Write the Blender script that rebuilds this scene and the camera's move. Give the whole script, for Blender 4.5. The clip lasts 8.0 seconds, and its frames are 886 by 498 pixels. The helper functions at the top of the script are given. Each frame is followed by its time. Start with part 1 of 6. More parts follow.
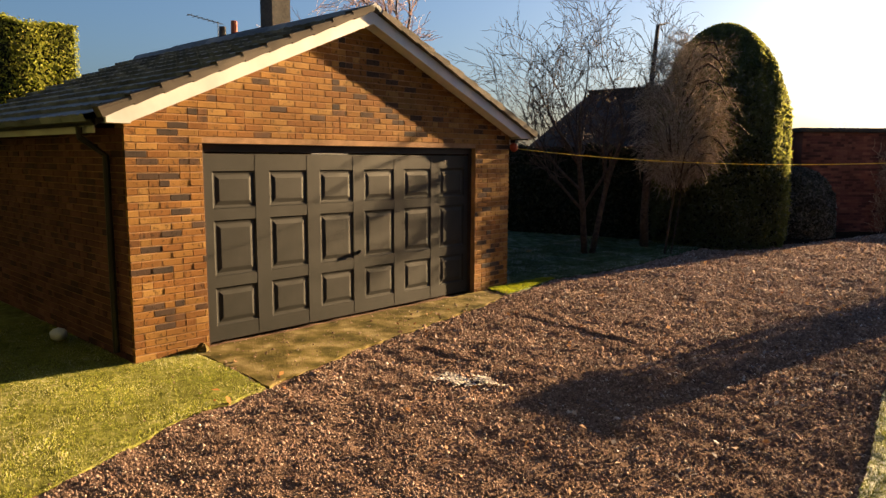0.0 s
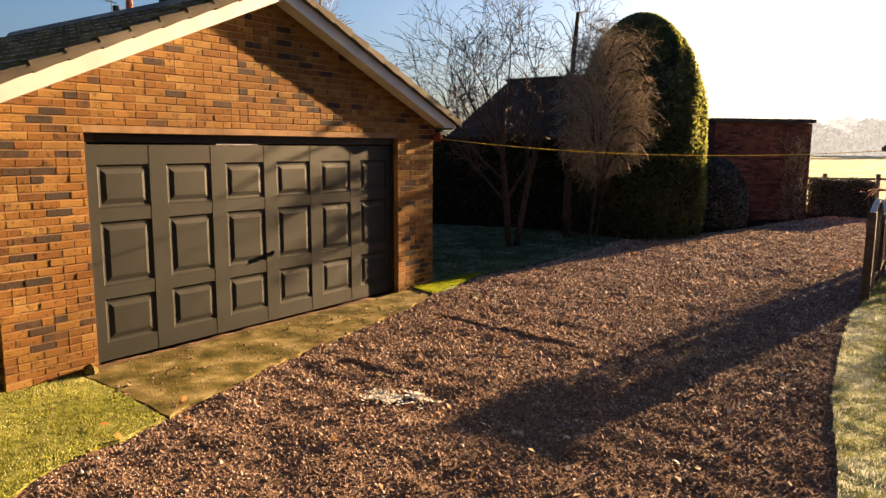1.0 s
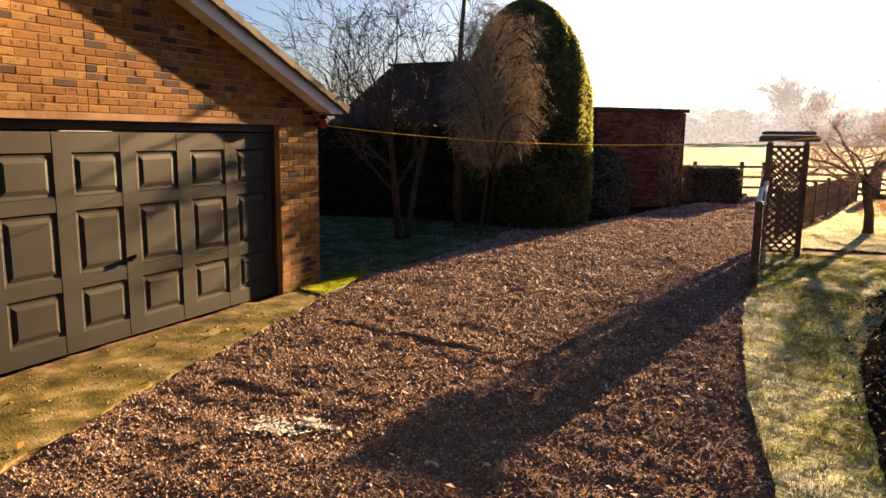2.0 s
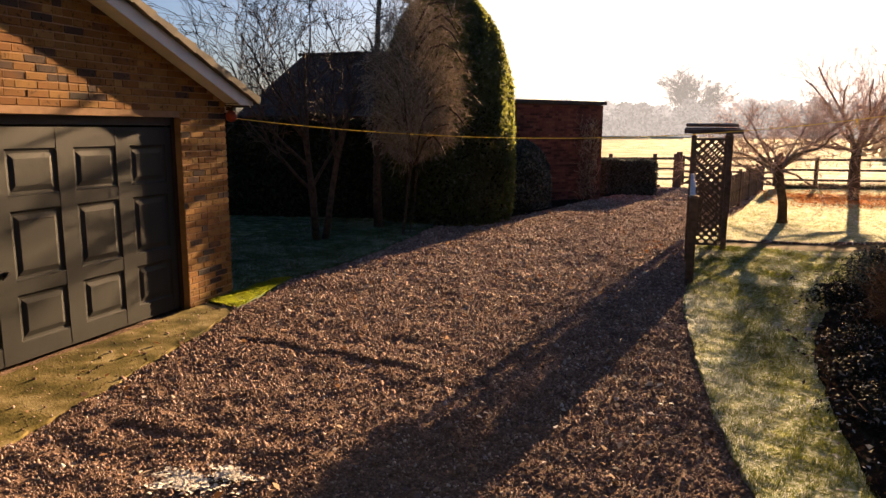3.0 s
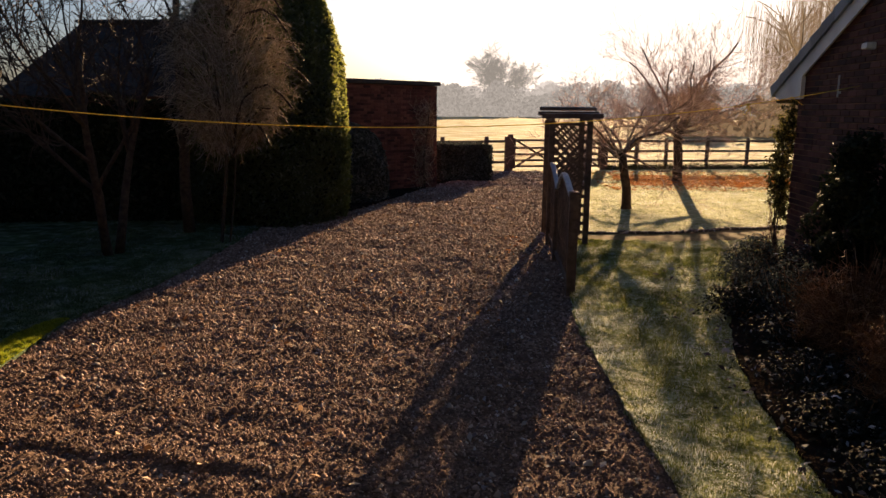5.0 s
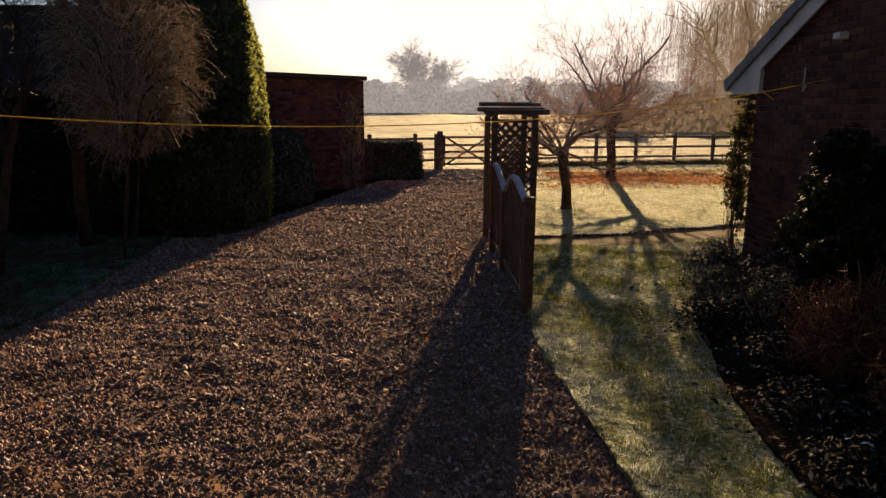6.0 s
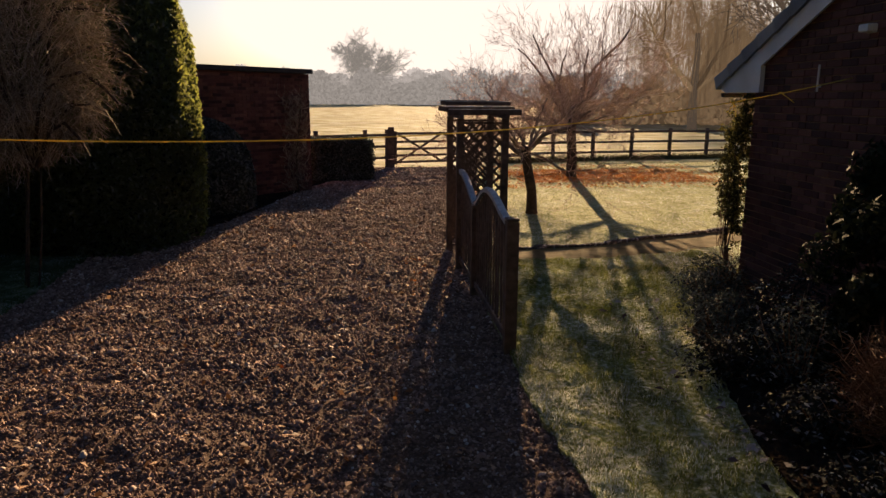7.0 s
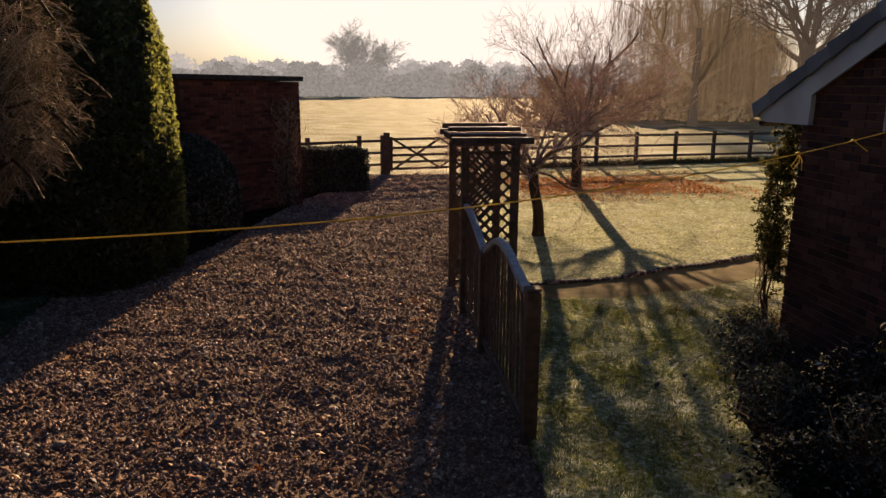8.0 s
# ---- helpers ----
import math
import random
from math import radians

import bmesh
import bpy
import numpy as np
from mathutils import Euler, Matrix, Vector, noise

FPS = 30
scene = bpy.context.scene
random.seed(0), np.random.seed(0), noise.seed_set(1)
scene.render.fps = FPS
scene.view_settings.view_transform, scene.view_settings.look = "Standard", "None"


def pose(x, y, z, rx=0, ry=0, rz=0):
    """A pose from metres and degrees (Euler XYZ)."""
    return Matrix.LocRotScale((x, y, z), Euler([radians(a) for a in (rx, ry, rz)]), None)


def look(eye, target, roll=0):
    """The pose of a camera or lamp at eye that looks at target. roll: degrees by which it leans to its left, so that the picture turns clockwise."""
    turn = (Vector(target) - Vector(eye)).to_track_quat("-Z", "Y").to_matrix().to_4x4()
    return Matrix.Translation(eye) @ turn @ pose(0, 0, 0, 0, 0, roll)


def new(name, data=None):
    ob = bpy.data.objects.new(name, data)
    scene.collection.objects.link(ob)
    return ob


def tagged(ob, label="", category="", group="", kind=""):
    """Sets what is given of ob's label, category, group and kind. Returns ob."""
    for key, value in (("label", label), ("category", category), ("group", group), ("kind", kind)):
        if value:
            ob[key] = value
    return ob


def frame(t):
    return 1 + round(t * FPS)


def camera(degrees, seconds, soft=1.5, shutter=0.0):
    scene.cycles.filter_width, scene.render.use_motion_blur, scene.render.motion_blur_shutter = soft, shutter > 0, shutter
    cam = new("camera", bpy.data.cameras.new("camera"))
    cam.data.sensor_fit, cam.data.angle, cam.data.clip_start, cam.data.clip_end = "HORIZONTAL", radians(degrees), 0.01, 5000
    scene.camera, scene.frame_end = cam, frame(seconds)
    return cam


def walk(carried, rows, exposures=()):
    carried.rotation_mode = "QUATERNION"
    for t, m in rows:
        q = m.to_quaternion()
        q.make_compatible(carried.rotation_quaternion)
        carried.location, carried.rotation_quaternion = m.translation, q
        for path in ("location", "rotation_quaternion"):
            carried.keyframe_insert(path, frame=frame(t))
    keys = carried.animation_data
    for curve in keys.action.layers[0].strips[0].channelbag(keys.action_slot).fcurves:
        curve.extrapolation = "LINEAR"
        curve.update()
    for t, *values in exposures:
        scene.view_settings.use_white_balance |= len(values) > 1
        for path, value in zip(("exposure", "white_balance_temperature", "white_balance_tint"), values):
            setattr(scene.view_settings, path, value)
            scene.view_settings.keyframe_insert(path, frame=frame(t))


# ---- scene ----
cam = camera(64.5, 8.0)
PATH = [
    (0, (0.267, -0.299, 2.121), (-1.086, 1.151, 1.862), 0.3),
    (0.5, (-0.017, -0.079, 2.118), (-1.278, 1.45, 1.847), 0.3),
    (1, (-0.286, 0.152, 2.143), (-1.45, 1.753, 1.855), 0.3),
    (1.5, (-0.561, 0.416, 2.145), (-1.577, 2.112, 1.842), 0.4),
    (1.7, (-0.661, 0.526, 2.151), (-1.614, 2.257, 1.84), 0.5),
    (2.8, (-1.186, 1.145, 2.16), (-1.883, 2.99, 1.824), 0.5),
    (3, (-1.28, 1.286, 2.156), (-1.926, 3.148, 1.818), 0.4),
    (3.5, (-1.503, 1.643, 2.172), (-2.048, 3.535, 1.822), 0.4),
    (4, (-1.717, 2.076, 2.172), (-2.149, 3.996, 1.812), 0.3),
    (4.5, (-1.916, 2.542, 2.199), (-2.215, 4.484, 1.826), 0.4),
    (4.7, (-1.994, 2.756, 2.213), (-2.229, 4.706, 1.833), 0.4),
    (5.8, (-2.325, 3.954, 2.217), (-2.296, 5.914, 1.821), 0.35),
    (6, (-2.347, 4.134, 2.21), (-2.281, 6.093, 1.813), 0.3),
    (6.5, (-2.432, 4.748, 2.236), (-2.267, 6.699, 1.827), 0.3),
    (7, (-2.471, 5.425, 2.318), (-2.258, 7.369, 1.898), 0.3),
    (7.5, (-2.473, 6.035, 2.491), (-2.248, 7.975, 2.058), 0.3),
    (8, (-2.447, 6.532, 2.73), (-2.221, 8.469, 2.286), 0.3),
]
EXPOSURES = [(0.0, 2.8, 7000, 14), (1.0, 2.95, 7100, 16), (1.5, 3.05, 7200, 18), (3.0, 2.65, 6850, 21), (4.5, 2.2, 6800, 18), (6.0, 1.78, 6700, 17), (8.0, 1.58, 6600, 18)]
walk(cam, [(t, look(eye, target, roll)) for t, eye, target, roll in PATH], EXPOSURES)

# ---- world and sun ----
SUN_AZ, SUN_EL = 10.4, 11.5
world = bpy.data.worlds.new("world")
scene.world = world
world.use_nodes = True
_wn = world.node_tree.nodes
_sky = _wn.new("ShaderNodeTexSky")
_sky.sky_type = "NISHITA"
_sky.sun_disc = False
_sky.sun_elevation = radians(SUN_EL)
_sky.sun_rotation = radians(SUN_AZ)
_sky.air_density, _sky.dust_density, _sky.ozone_density = 1.0, 3.0, 4.8
_wn["Background"].inputs["Strength"].default_value = 0.028
# each channel capped so the bright sky renders cream: haze put into colour
_sky_cap = _wn.new("ShaderNodeVectorMath")
_sky_cap.operation = "MINIMUM"
_sky_cap.inputs[1].default_value = (13.4, 11.9, 10.1)
world.node_tree.links.new(_sky.outputs["Color"], _sky_cap.inputs[0])
world.node_tree.links.new(_sky_cap.outputs["Vector"], _wn["Background"].inputs["Color"])

sun_data = bpy.data.lights.new("sun", "SUN")
sun_data.energy, sun_data.angle, sun_data.color = 5.0, radians(0.5), (1.0, 0.70, 0.37)
sun = new("sun", sun_data)
_az, _el = radians(SUN_AZ), radians(SUN_EL)
SUN_DIR = Vector((math.sin(_az) * math.cos(_el), math.cos(_az) * math.cos(_el), math.sin(_el)))
sun.matrix_world = look((0, 0, 30), Vector((0, 0, 30)) - SUN_DIR)


# ---- materials ----
def material(name, stops, scale=6.0, detail=6.0, rough=0.85, bump=0.3, bump_scale=60.0, source="noise", spec=0.25, metal=0.0, translucent=0.0, trans_color=None, dirt=0.25, bump_dist=0.01, patch=0.0, fleck=0.0):
    """A node material: a colour ramp driven by noise, per object or per island, with large soft stains and fine relief."""
    m = bpy.data.materials.new(name)
    m.use_nodes = True
    nt = m.node_tree
    n, l = nt.nodes, nt.links
    b = n["Principled BSDF"]
    co = n.new("ShaderNodeTexCoord").outputs["Object"]
    if source == "object":
        shift = n.new("ShaderNodeVectorMath")
        l.new(co, shift.inputs[0])
        l.new(n.new("ShaderNodeObjectInfo").outputs["Location"], shift.inputs[1])
        co = shift.outputs["Vector"]
        fac = n.new("ShaderNodeObjectInfo").outputs["Random"]
    elif source == "island":
        fac = n.new("ShaderNodeNewGeometry").outputs["Random Per Island"]
    else:
        t = n.new("ShaderNodeTexNoise")
        t.inputs["Scale"].default_value, t.inputs["Detail"].default_value = scale, detail
        l.new(co, t.inputs["Vector"])
        fac = t.outputs["Fac"]
    if patch:
        pn = n.new("ShaderNodeTexNoise")
        pn.inputs["Scale"].default_value, pn.inputs["Detail"].default_value = 1.3, 7
        l.new(co, pn.inputs["Vector"])
        pr = n.new("ShaderNodeMapRange")
        pr.inputs["From Min"].default_value, pr.inputs["From Max"].default_value = 0.3, 0.7
        pr.inputs["To Min"].default_value, pr.inputs["To Max"].default_value = -patch, patch
        l.new(pn.outputs["Fac"], pr.inputs["Value"])
        ad = n.new("ShaderNodeMath")
        ad.use_clamp = True
        l.new(fac, ad.inputs[0])
        l.new(pr.outputs["Result"], ad.inputs[1])
        fac = ad.outputs["Value"]
    ramp = n.new("ShaderNodeValToRGB")
    el = ramp.color_ramp.elements
    while len(el) < len(stops):
        el.new(0.5)
    for e, (p, c) in zip(el, stops):
        e.position, e.color = p, (*c, 1)
    l.new(fac, ramp.inputs["Fac"])
    stain = n.new("ShaderNodeTexNoise")
    stain.inputs["Scale"].default_value, stain.inputs["Detail"].default_value = scale * 0.23 if source == "noise" else 1.7, 4
    l.new(co, stain.inputs["Vector"])
    sr = n.new("ShaderNodeMapRange")
    sr.inputs["From Min"].default_value, sr.inputs["From Max"].default_value = 0.3, 0.7
    sr.inputs["To Min"].default_value, sr.inputs["To Max"].default_value = 1 - dirt, 1 + dirt * 0.6
    l.new(stain.outputs["Fac"], sr.inputs["Value"])
    mul = n.new("ShaderNodeVectorMath")
    mul.operation = "MULTIPLY"
    l.new(ramp.outputs["Color"], mul.inputs[0])
    l.new(sr.outputs["Result"], mul.inputs[1])
    if fleck:
        fn = n.new("ShaderNodeTexNoise")
        fn.inputs["Scale"].default_value, fn.inputs["Detail"].default_value = 22.0, 3
        l.new(co, fn.inputs["Vector"])
        fr = n.new("ShaderNodeMapRange")
        fr.inputs["From Min"].default_value, fr.inputs["From Max"].default_value = 0.58, 0.68
        fr.inputs["To Min"].default_value, fr.inputs["To Max"].default_value = 1.0, 1.0 - fleck
        l.new(fn.outputs["Fac"], fr.inputs["Value"])
        mul2 = n.new("ShaderNodeVectorMath")
        mul2.operation = "MULTIPLY"
        l.new(mul.outputs["Vector"], mul2.inputs[0])
        l.new(fr.outputs["Result"], mul2.inputs[1])
        mul = mul2
    l.new(mul.outputs["Vector"], b.inputs["Base Color"])
    b.inputs["Roughness"].default_value = rough
    b.inputs["Metallic"].default_value = metal
    b.inputs["Specular IOR Level"].default_value = spec
    if bump:
        fine = n.new("ShaderNodeTexNoise")
        fine.inputs["Scale"].default_value, fine.inputs["Detail"].default_value = bump_scale, 5
        l.new(co, fine.inputs["Vector"])
        bp = n.new("ShaderNodeBump")
        bp.inputs["Strength"].default_value, bp.inputs["Distance"].default_value = bump, bump_dist
        l.new(fine.outputs["Fac"], bp.inputs["Height"])
        l.new(bp.outputs["Normal"], b.inputs["Normal"])
    if translucent:
        tr = n.new("ShaderNodeBsdfTranslucent")
        if trans_color:
            tr.inputs["Color"].default_value = (*trans_color, 1)
        else:
            l.new(mul.outputs["Vector"], tr.inputs["Color"])
        mix = n.new("ShaderNodeMixShader")
        mix.inputs[0].default_value = translucent
        l.new(b.outputs[0], mix.inputs[1])
        l.new(tr.outputs[0], mix.inputs[2])
        l.new(mix.outputs[0], n["Material Output"].inputs["Surface"])
    return m


BRICK_STOPS = [(0.0, (0.040, 0.030, 0.026)), (0.11, (0.07, 0.042, 0.03)), (0.17, (0.17, 0.073, 0.023)), (0.5, (0.205, 0.095, 0.027)), (0.8, (0.235, 0.122, 0.036)), (1.0, (0.28, 0.16, 0.055))]
M_BRICK = material("brick_red", BRICK_STOPS, source="object", rough=0.9, bump=0.5, bump_scale=70, dirt=0.3, patch=0.1, fleck=0.6, spec=0.15)
M_BRICK_J = material("brick_red_joined", BRICK_STOPS, source="island", rough=0.9, bump=0.5, bump_scale=70, dirt=0.3, patch=0.1, fleck=0.6, spec=0.15)
# dull brick; on the garage's side walls its darkness stands in for shade
DULL_SHADE_STOPS = [(0.0, (0.045, 0.022, 0.022)), (0.3, (0.095, 0.038, 0.034)), (0.7, (0.125, 0.052, 0.042)), (1.0, (0.16, 0.072, 0.058))]
M_BRICK_DULL_SHADE = material("brick_dull_shade", DULL_SHADE_STOPS, source="object", rough=0.92, bump=0.5, bump_scale=60, dirt=0.35)
M_BRICK_DULL_SHADE_J = material("brick_dull_shade_joined", DULL_SHADE_STOPS, source="island", rough=0.92, bump=0.5, bump_scale=60, dirt=0.35)
M_MORTAR = material("mortar", [(0.3, (0.20, 0.115, 0.06)), (0.7, (0.29, 0.175, 0.10))], scale=8, rough=0.95, bump=0.5, bump_scale=90)
M_WHITE = material("white_paint", [(0.3, (0.50, 0.51, 0.52)), (0.7, (0.64, 0.65, 0.66))], scale=3, rough=0.5, bump=0.08, bump_scale=30, dirt=0.12)
M_DOOR = material("door_grey", [(0.3, (0.017, 0.0185, 0.0185)), (0.7, (0.024, 0.0255, 0.0255))], scale=2.5, rough=0.6, bump=0.12, bump_scale=160, dirt=0.28, spec=0.15)
M_FRAME = material("frame_dark", [(0.3, (0.018, 0.012, 0.010)), (0.7, (0.03, 0.022, 0.018))], scale=5, rough=0.6, bump=0.1)
M_BLACK = material("black_plastic", [(0.3, (0.012, 0.012, 0.013)), (0.7, (0.02, 0.02, 0.022))], scale=5, rough=0.45, bump=0.03)
M_TILE = material("roof_tile", [(0.0, (0.10, 0.12, 0.15)), (0.5, (0.15, 0.175, 0.21)), (1.0, (0.22, 0.25, 0.29))], source="object", rough=0.6, bump=0.5, bump_scale=90, dirt=0.4)
M_TILE_J = material("roof_tile_joined", [(0.0, (0.10, 0.12, 0.15)), (0.5, (0.15, 0.175, 0.21)), (1.0, (0.22, 0.25, 0.29))], source="island", rough=0.6, bump=0.5, bump_scale=90, dirt=0.4)
M_VERGE = material("verge_tile", [(0.0, (0.07, 0.060, 0.050)), (1.0, (0.13, 0.112, 0.092))], source="object", rough=0.9, bump=0.3, bump_scale=130, dirt=0.4)
M_GRAVEL = material("gravel_bed", [(0.25, (0.06, 0.039, 0.028)), (0.5, (0.14, 0.09, 0.066)), (0.75, (0.27, 0.180, 0.131))], scale=38, rough=0.9, bump=0.35, bump_scale=46, dirt=0.3, bump_dist=0.02, spec=0.03)
M_STONE = material("gravel_stones", [(0.0, (0.115, 0.076, 0.061)), (0.35, (0.205, 0.135, 0.107)), (0.7, (0.31, 0.207, 0.166)), (0.95, (0.42, 0.315, 0.26)), (1.0, (0.60, 0.54, 0.48))], source="island", rough=0.95, bump=0, dirt=0.3, spec=0.05)
M_CONC = material("concrete_mossy", [(0.3, (0.035, 0.032, 0.009)), (0.45, (0.09, 0.074, 0.022)), (0.56, (0.15, 0.118, 0.047)), (0.7, (0.25, 0.205, 0.105))], scale=3.4, detail=10, rough=0.95, bump=0.6, bump_scale=50, dirt=0.5, spec=0.05)
M_LAWN = material("lawn", [(0.25, (0.08, 0.09, 0.018)), (0.55, (0.17, 0.175, 0.045)), (0.8, (0.30, 0.30, 0.14))], scale=9, rough=0.95, bump=1.0, bump_scale=80, dirt=0.3, bump_dist=0.02, spec=0.05)
GRASS = [(0.0, (0.15, 0.175, 0.03)), (0.45, (0.27, 0.30, 0.05)), (0.75, (0.38, 0.39, 0.10)), (1.0, (0.54, 0.54, 0.34))]
M_GRASS = material("grass_blades", GRASS, source="island", rough=0.8, bump=0, translucent=0.5, dirt=0.35, patch=0.4)
FROST = [(0.0, (0.13, 0.155, 0.035)), (0.35, (0.29, 0.32, 0.10)), (0.65, (0.56, 0.59, 0.42)), (1.0, (0.86, 0.88, 0.88))]
M_FROST = material("frosted_grass", FROST, source="island", rough=0.75, bump=0, translucent=0.4, dirt=0.35, patch=0.4)
M_LAWN_FROST = material("lawn_frosted", [(0.3, (0.12, 0.14, 0.035)), (0.5, (0.30, 0.315, 0.14)), (0.68, (0.62, 0.63, 0.52))], scale=24, detail=10, rough=0.95, bump=1.0, bump_scale=45, dirt=0.4, bump_dist=0.03, spec=0.05)
# darker lawn and blades with the hedge's shade put into their colour
M_LAWN_SHADE = material("lawn_shade_dark", [(0.3, (0.035, 0.055, 0.022)), (0.5, (0.07, 0.10, 0.045)), (0.68, (0.16, 0.20, 0.15))], scale=5, detail=9, rough=0.95, bump=1.0, bump_scale=60, dirt=0.4, bump_dist=0.02, spec=0.03)
M_GRASS_SHADE = material("shade_dark_grass", [(0.0, (0.03, 0.05, 0.015)), (0.5, (0.075, 0.11, 0.04)), (0.85, (0.15, 0.20, 0.13)), (1.0, (0.45, 0.5, 0.5))], source="island", rough=0.85, bump=0, translucent=0.3, dirt=0.4, patch=0.4)
M_GREENFROST = material("half_frosted_grass", [(0.0, (0.11, 0.13, 0.02)), (0.45, (0.25, 0.275, 0.05)), (0.72, (0.42, 0.435, 0.21)), (1.0, (0.82, 0.85, 0.84))], source="island", rough=0.8, bump=0, translucent=0.42, dirt=0.45, patch=0.45)
M_BANK = material("bank_grass", [(0.3, (0.05, 0.045, 0.018)), (0.5, (0.10, 0.088, 0.036)), (0.7, (0.19, 0.165, 0.085))], scale=11, detail=8, rough=0.95, bump=1.0, bump_scale=40, dirt=0.35, bump_dist=0.03, spec=0.03)
# bright yellow-green: sunlight on the mossy grass is put into the colour
M_LIT_MOSS = material("lit_moss", [(0.0, (0.12, 0.16, 0.01)), (0.5, (0.30, 0.36, 0.02)), (1.0, (0.46, 0.48, 0.06))], source="island", rough=0.9, bump=0, translucent=0.4, dirt=0.35)
M_RIME = material("rimed_grass", [(0.0, (0.30, 0.32, 0.22)), (0.4, (0.56, 0.58, 0.52)), (1.0, (0.85, 0.87, 0.88))], source="island", rough=0.75, bump=0, translucent=0.4, dirt=0.35, patch=0.3)
M_FIELD = material("field_frost", [(0.3, (0.22, 0.21, 0.10)), (0.5, (0.36, 0.35, 0.22)), (0.7, (0.50, 0.50, 0.40))], scale=0.5, detail=10, rough=0.95, bump=1.0, bump_scale=4, dirt=0.2, bump_dist=0.15, spec=0.03)
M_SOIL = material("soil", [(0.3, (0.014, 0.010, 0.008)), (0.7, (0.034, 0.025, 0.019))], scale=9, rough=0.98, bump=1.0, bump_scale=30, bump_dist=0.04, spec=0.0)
M_PATH = material("path_flags", [(0.3, (0.13, 0.098, 0.042)), (0.5, (0.19, 0.145, 0.065)), (0.7, (0.27, 0.21, 0.105))], scale=3.5, detail=9, rough=0.95, bump=0.5, bump_scale=50, dirt=0.35, spec=0.05)
M_WOOD = material("weathered_timber", [(0.3, (0.075, 0.055, 0.048)), (0.7, (0.16, 0.12, 0.102))], scale=14, rough=0.85, bump=0.5, bump_scale=50, dirt=0.35)
M_FROSTWOOD = material("frosted_timber", [(0.3, (0.30, 0.33, 0.37)), (0.7, (0.50, 0.53, 0.57))], scale=14, rough=0.8, bump=0.6, bump_scale=60, dirt=0.35)
M_BARK = material("bark", [(0.3, (0.035, 0.025, 0.020)), (0.7, (0.095, 0.07, 0.052))], scale=16, rough=0.95, bump=0.9, bump_scale=40, bump_dist=0.02)
M_TWIG = material("twigs_reddish", [(0.0, (0.28, 0.195, 0.175)), (0.6, (0.48, 0.365, 0.335)), (1.0, (0.76, 0.67, 0.64))], source="island", rough=0.8, bump=0, dirt=0.2, translucent=0.5)
M_LIMB = material("limb_bark", [(0.3, (0.12, 0.088, 0.075)), (0.7, (0.26, 0.20, 0.175))], scale=18, rough=0.9, bump=0.7, bump_scale=50, bump_dist=0.01)
M_TWIG_GREY = material("twigs_frosted_grey", [(0.0, (0.15, 0.115, 0.08)), (0.5, (0.32, 0.265, 0.195)), (1.0, (0.54, 0.48, 0.41))], source="island", rough=0.85, bump=0, dirt=0.25, spec=0.1, translucent=0.15)
M_YEW = material("conifer_leaves", [(0.0, (0.011, 0.020, 0.015)), (0.5, (0.033, 0.053, 0.041)), (0.85, (0.09, 0.117, 0.09)), (1.0, (0.22, 0.245, 0.22))], source="island", rough=0.75, bump=0, translucent=0.5, trans_color=(0.24, 0.26, 0.06), dirt=0.3, spec=0.08)
M_GOLD = material("golden_conifer_leaves", [(0.0, (0.11, 0.14, 0.012)), (0.5, (0.23, 0.26, 0.025)), (1.0, (0.38, 0.38, 0.07))], source="island", rough=0.7, bump=0, translucent=0.5, dirt=0.2)
M_CLIMB = material("climber_leaves", [(0.0, (0.025, 0.026, 0.010)), (0.5, (0.07, 0.066, 0.02)), (1.0, (0.19, 0.165, 0.05))], source="island", rough=0.8, bump=0, translucent=0.35, dirt=0.2, spec=0.1)
M_HEDGE = material("dark_hedge_leaves", [(0.0, (0.008, 0.012, 0.007)), (0.6, (0.02, 0.027, 0.015)), (1.0, (0.045, 0.05, 0.035))], source="island", rough=0.8, bump=0, translucent=0.08, dirt=0.2, spec=0.08)
M_FROSTLEAF = material("frosted_leaves", [(0.0, (0.012, 0.015, 0.011)), (0.74, (0.018, 0.021, 0.018)), (0.9, (0.05, 0.053, 0.056)), (0.97, (0.34, 0.36, 0.39)), (1.0, (0.60, 0.63, 0.68))], source="island", rough=0.8, bump=0, translucent=0.05, dirt=0.2, spec=0.08)
M_SHRUB = material("rimed_shrub_leaves", [(0.0, (0.02, 0.028, 0.024)), (0.5, (0.055, 0.068, 0.064)), (1.0, (0.15, 0.17, 0.175))], source="island", rough=0.8, bump=0, translucent=0.2, dirt=0.3, spec=0.1)
M_DRY = material("dry_stems", [(0.0, (0.07, 0.038, 0.024)), (0.6, (0.17, 0.095, 0.06)), (1.0, (0.34, 0.24, 0.18))], source="island", rough=0.85, bump=0, dirt=0.2, translucent=0.15, spec=0.1)
M_LEAF = material("fallen_leaves", [(0.0, (0.10, 0.05, 0.025)), (0.4, (0.24, 0.12, 0.06)), (0.8, (0.40, 0.24, 0.14)), (1.0, (0.55, 0.42, 0.32))], source="island", rough=0.8, bump=0, translucent=0.2, dirt=0.2)
M_LEAF_DARK = material("rimed_dark_leaves", [(0.0, (0.05, 0.03, 0.03)), (0.5, (0.12, 0.085, 0.085)), (1.0, (0.42, 0.40, 0.42))], source="island", rough=0.8, bump=0, translucent=0.15, dirt=0.2)
M_LEAF_RED = material("fallen_red_leaves", [(0.0, (0.22, 0.06, 0.02)), (0.5, (0.46, 0.16, 0.045)), (1.0, (0.60, 0.32, 0.12))], source="island", rough=0.8, bump=0, translucent=0.3, dirt=0.2)
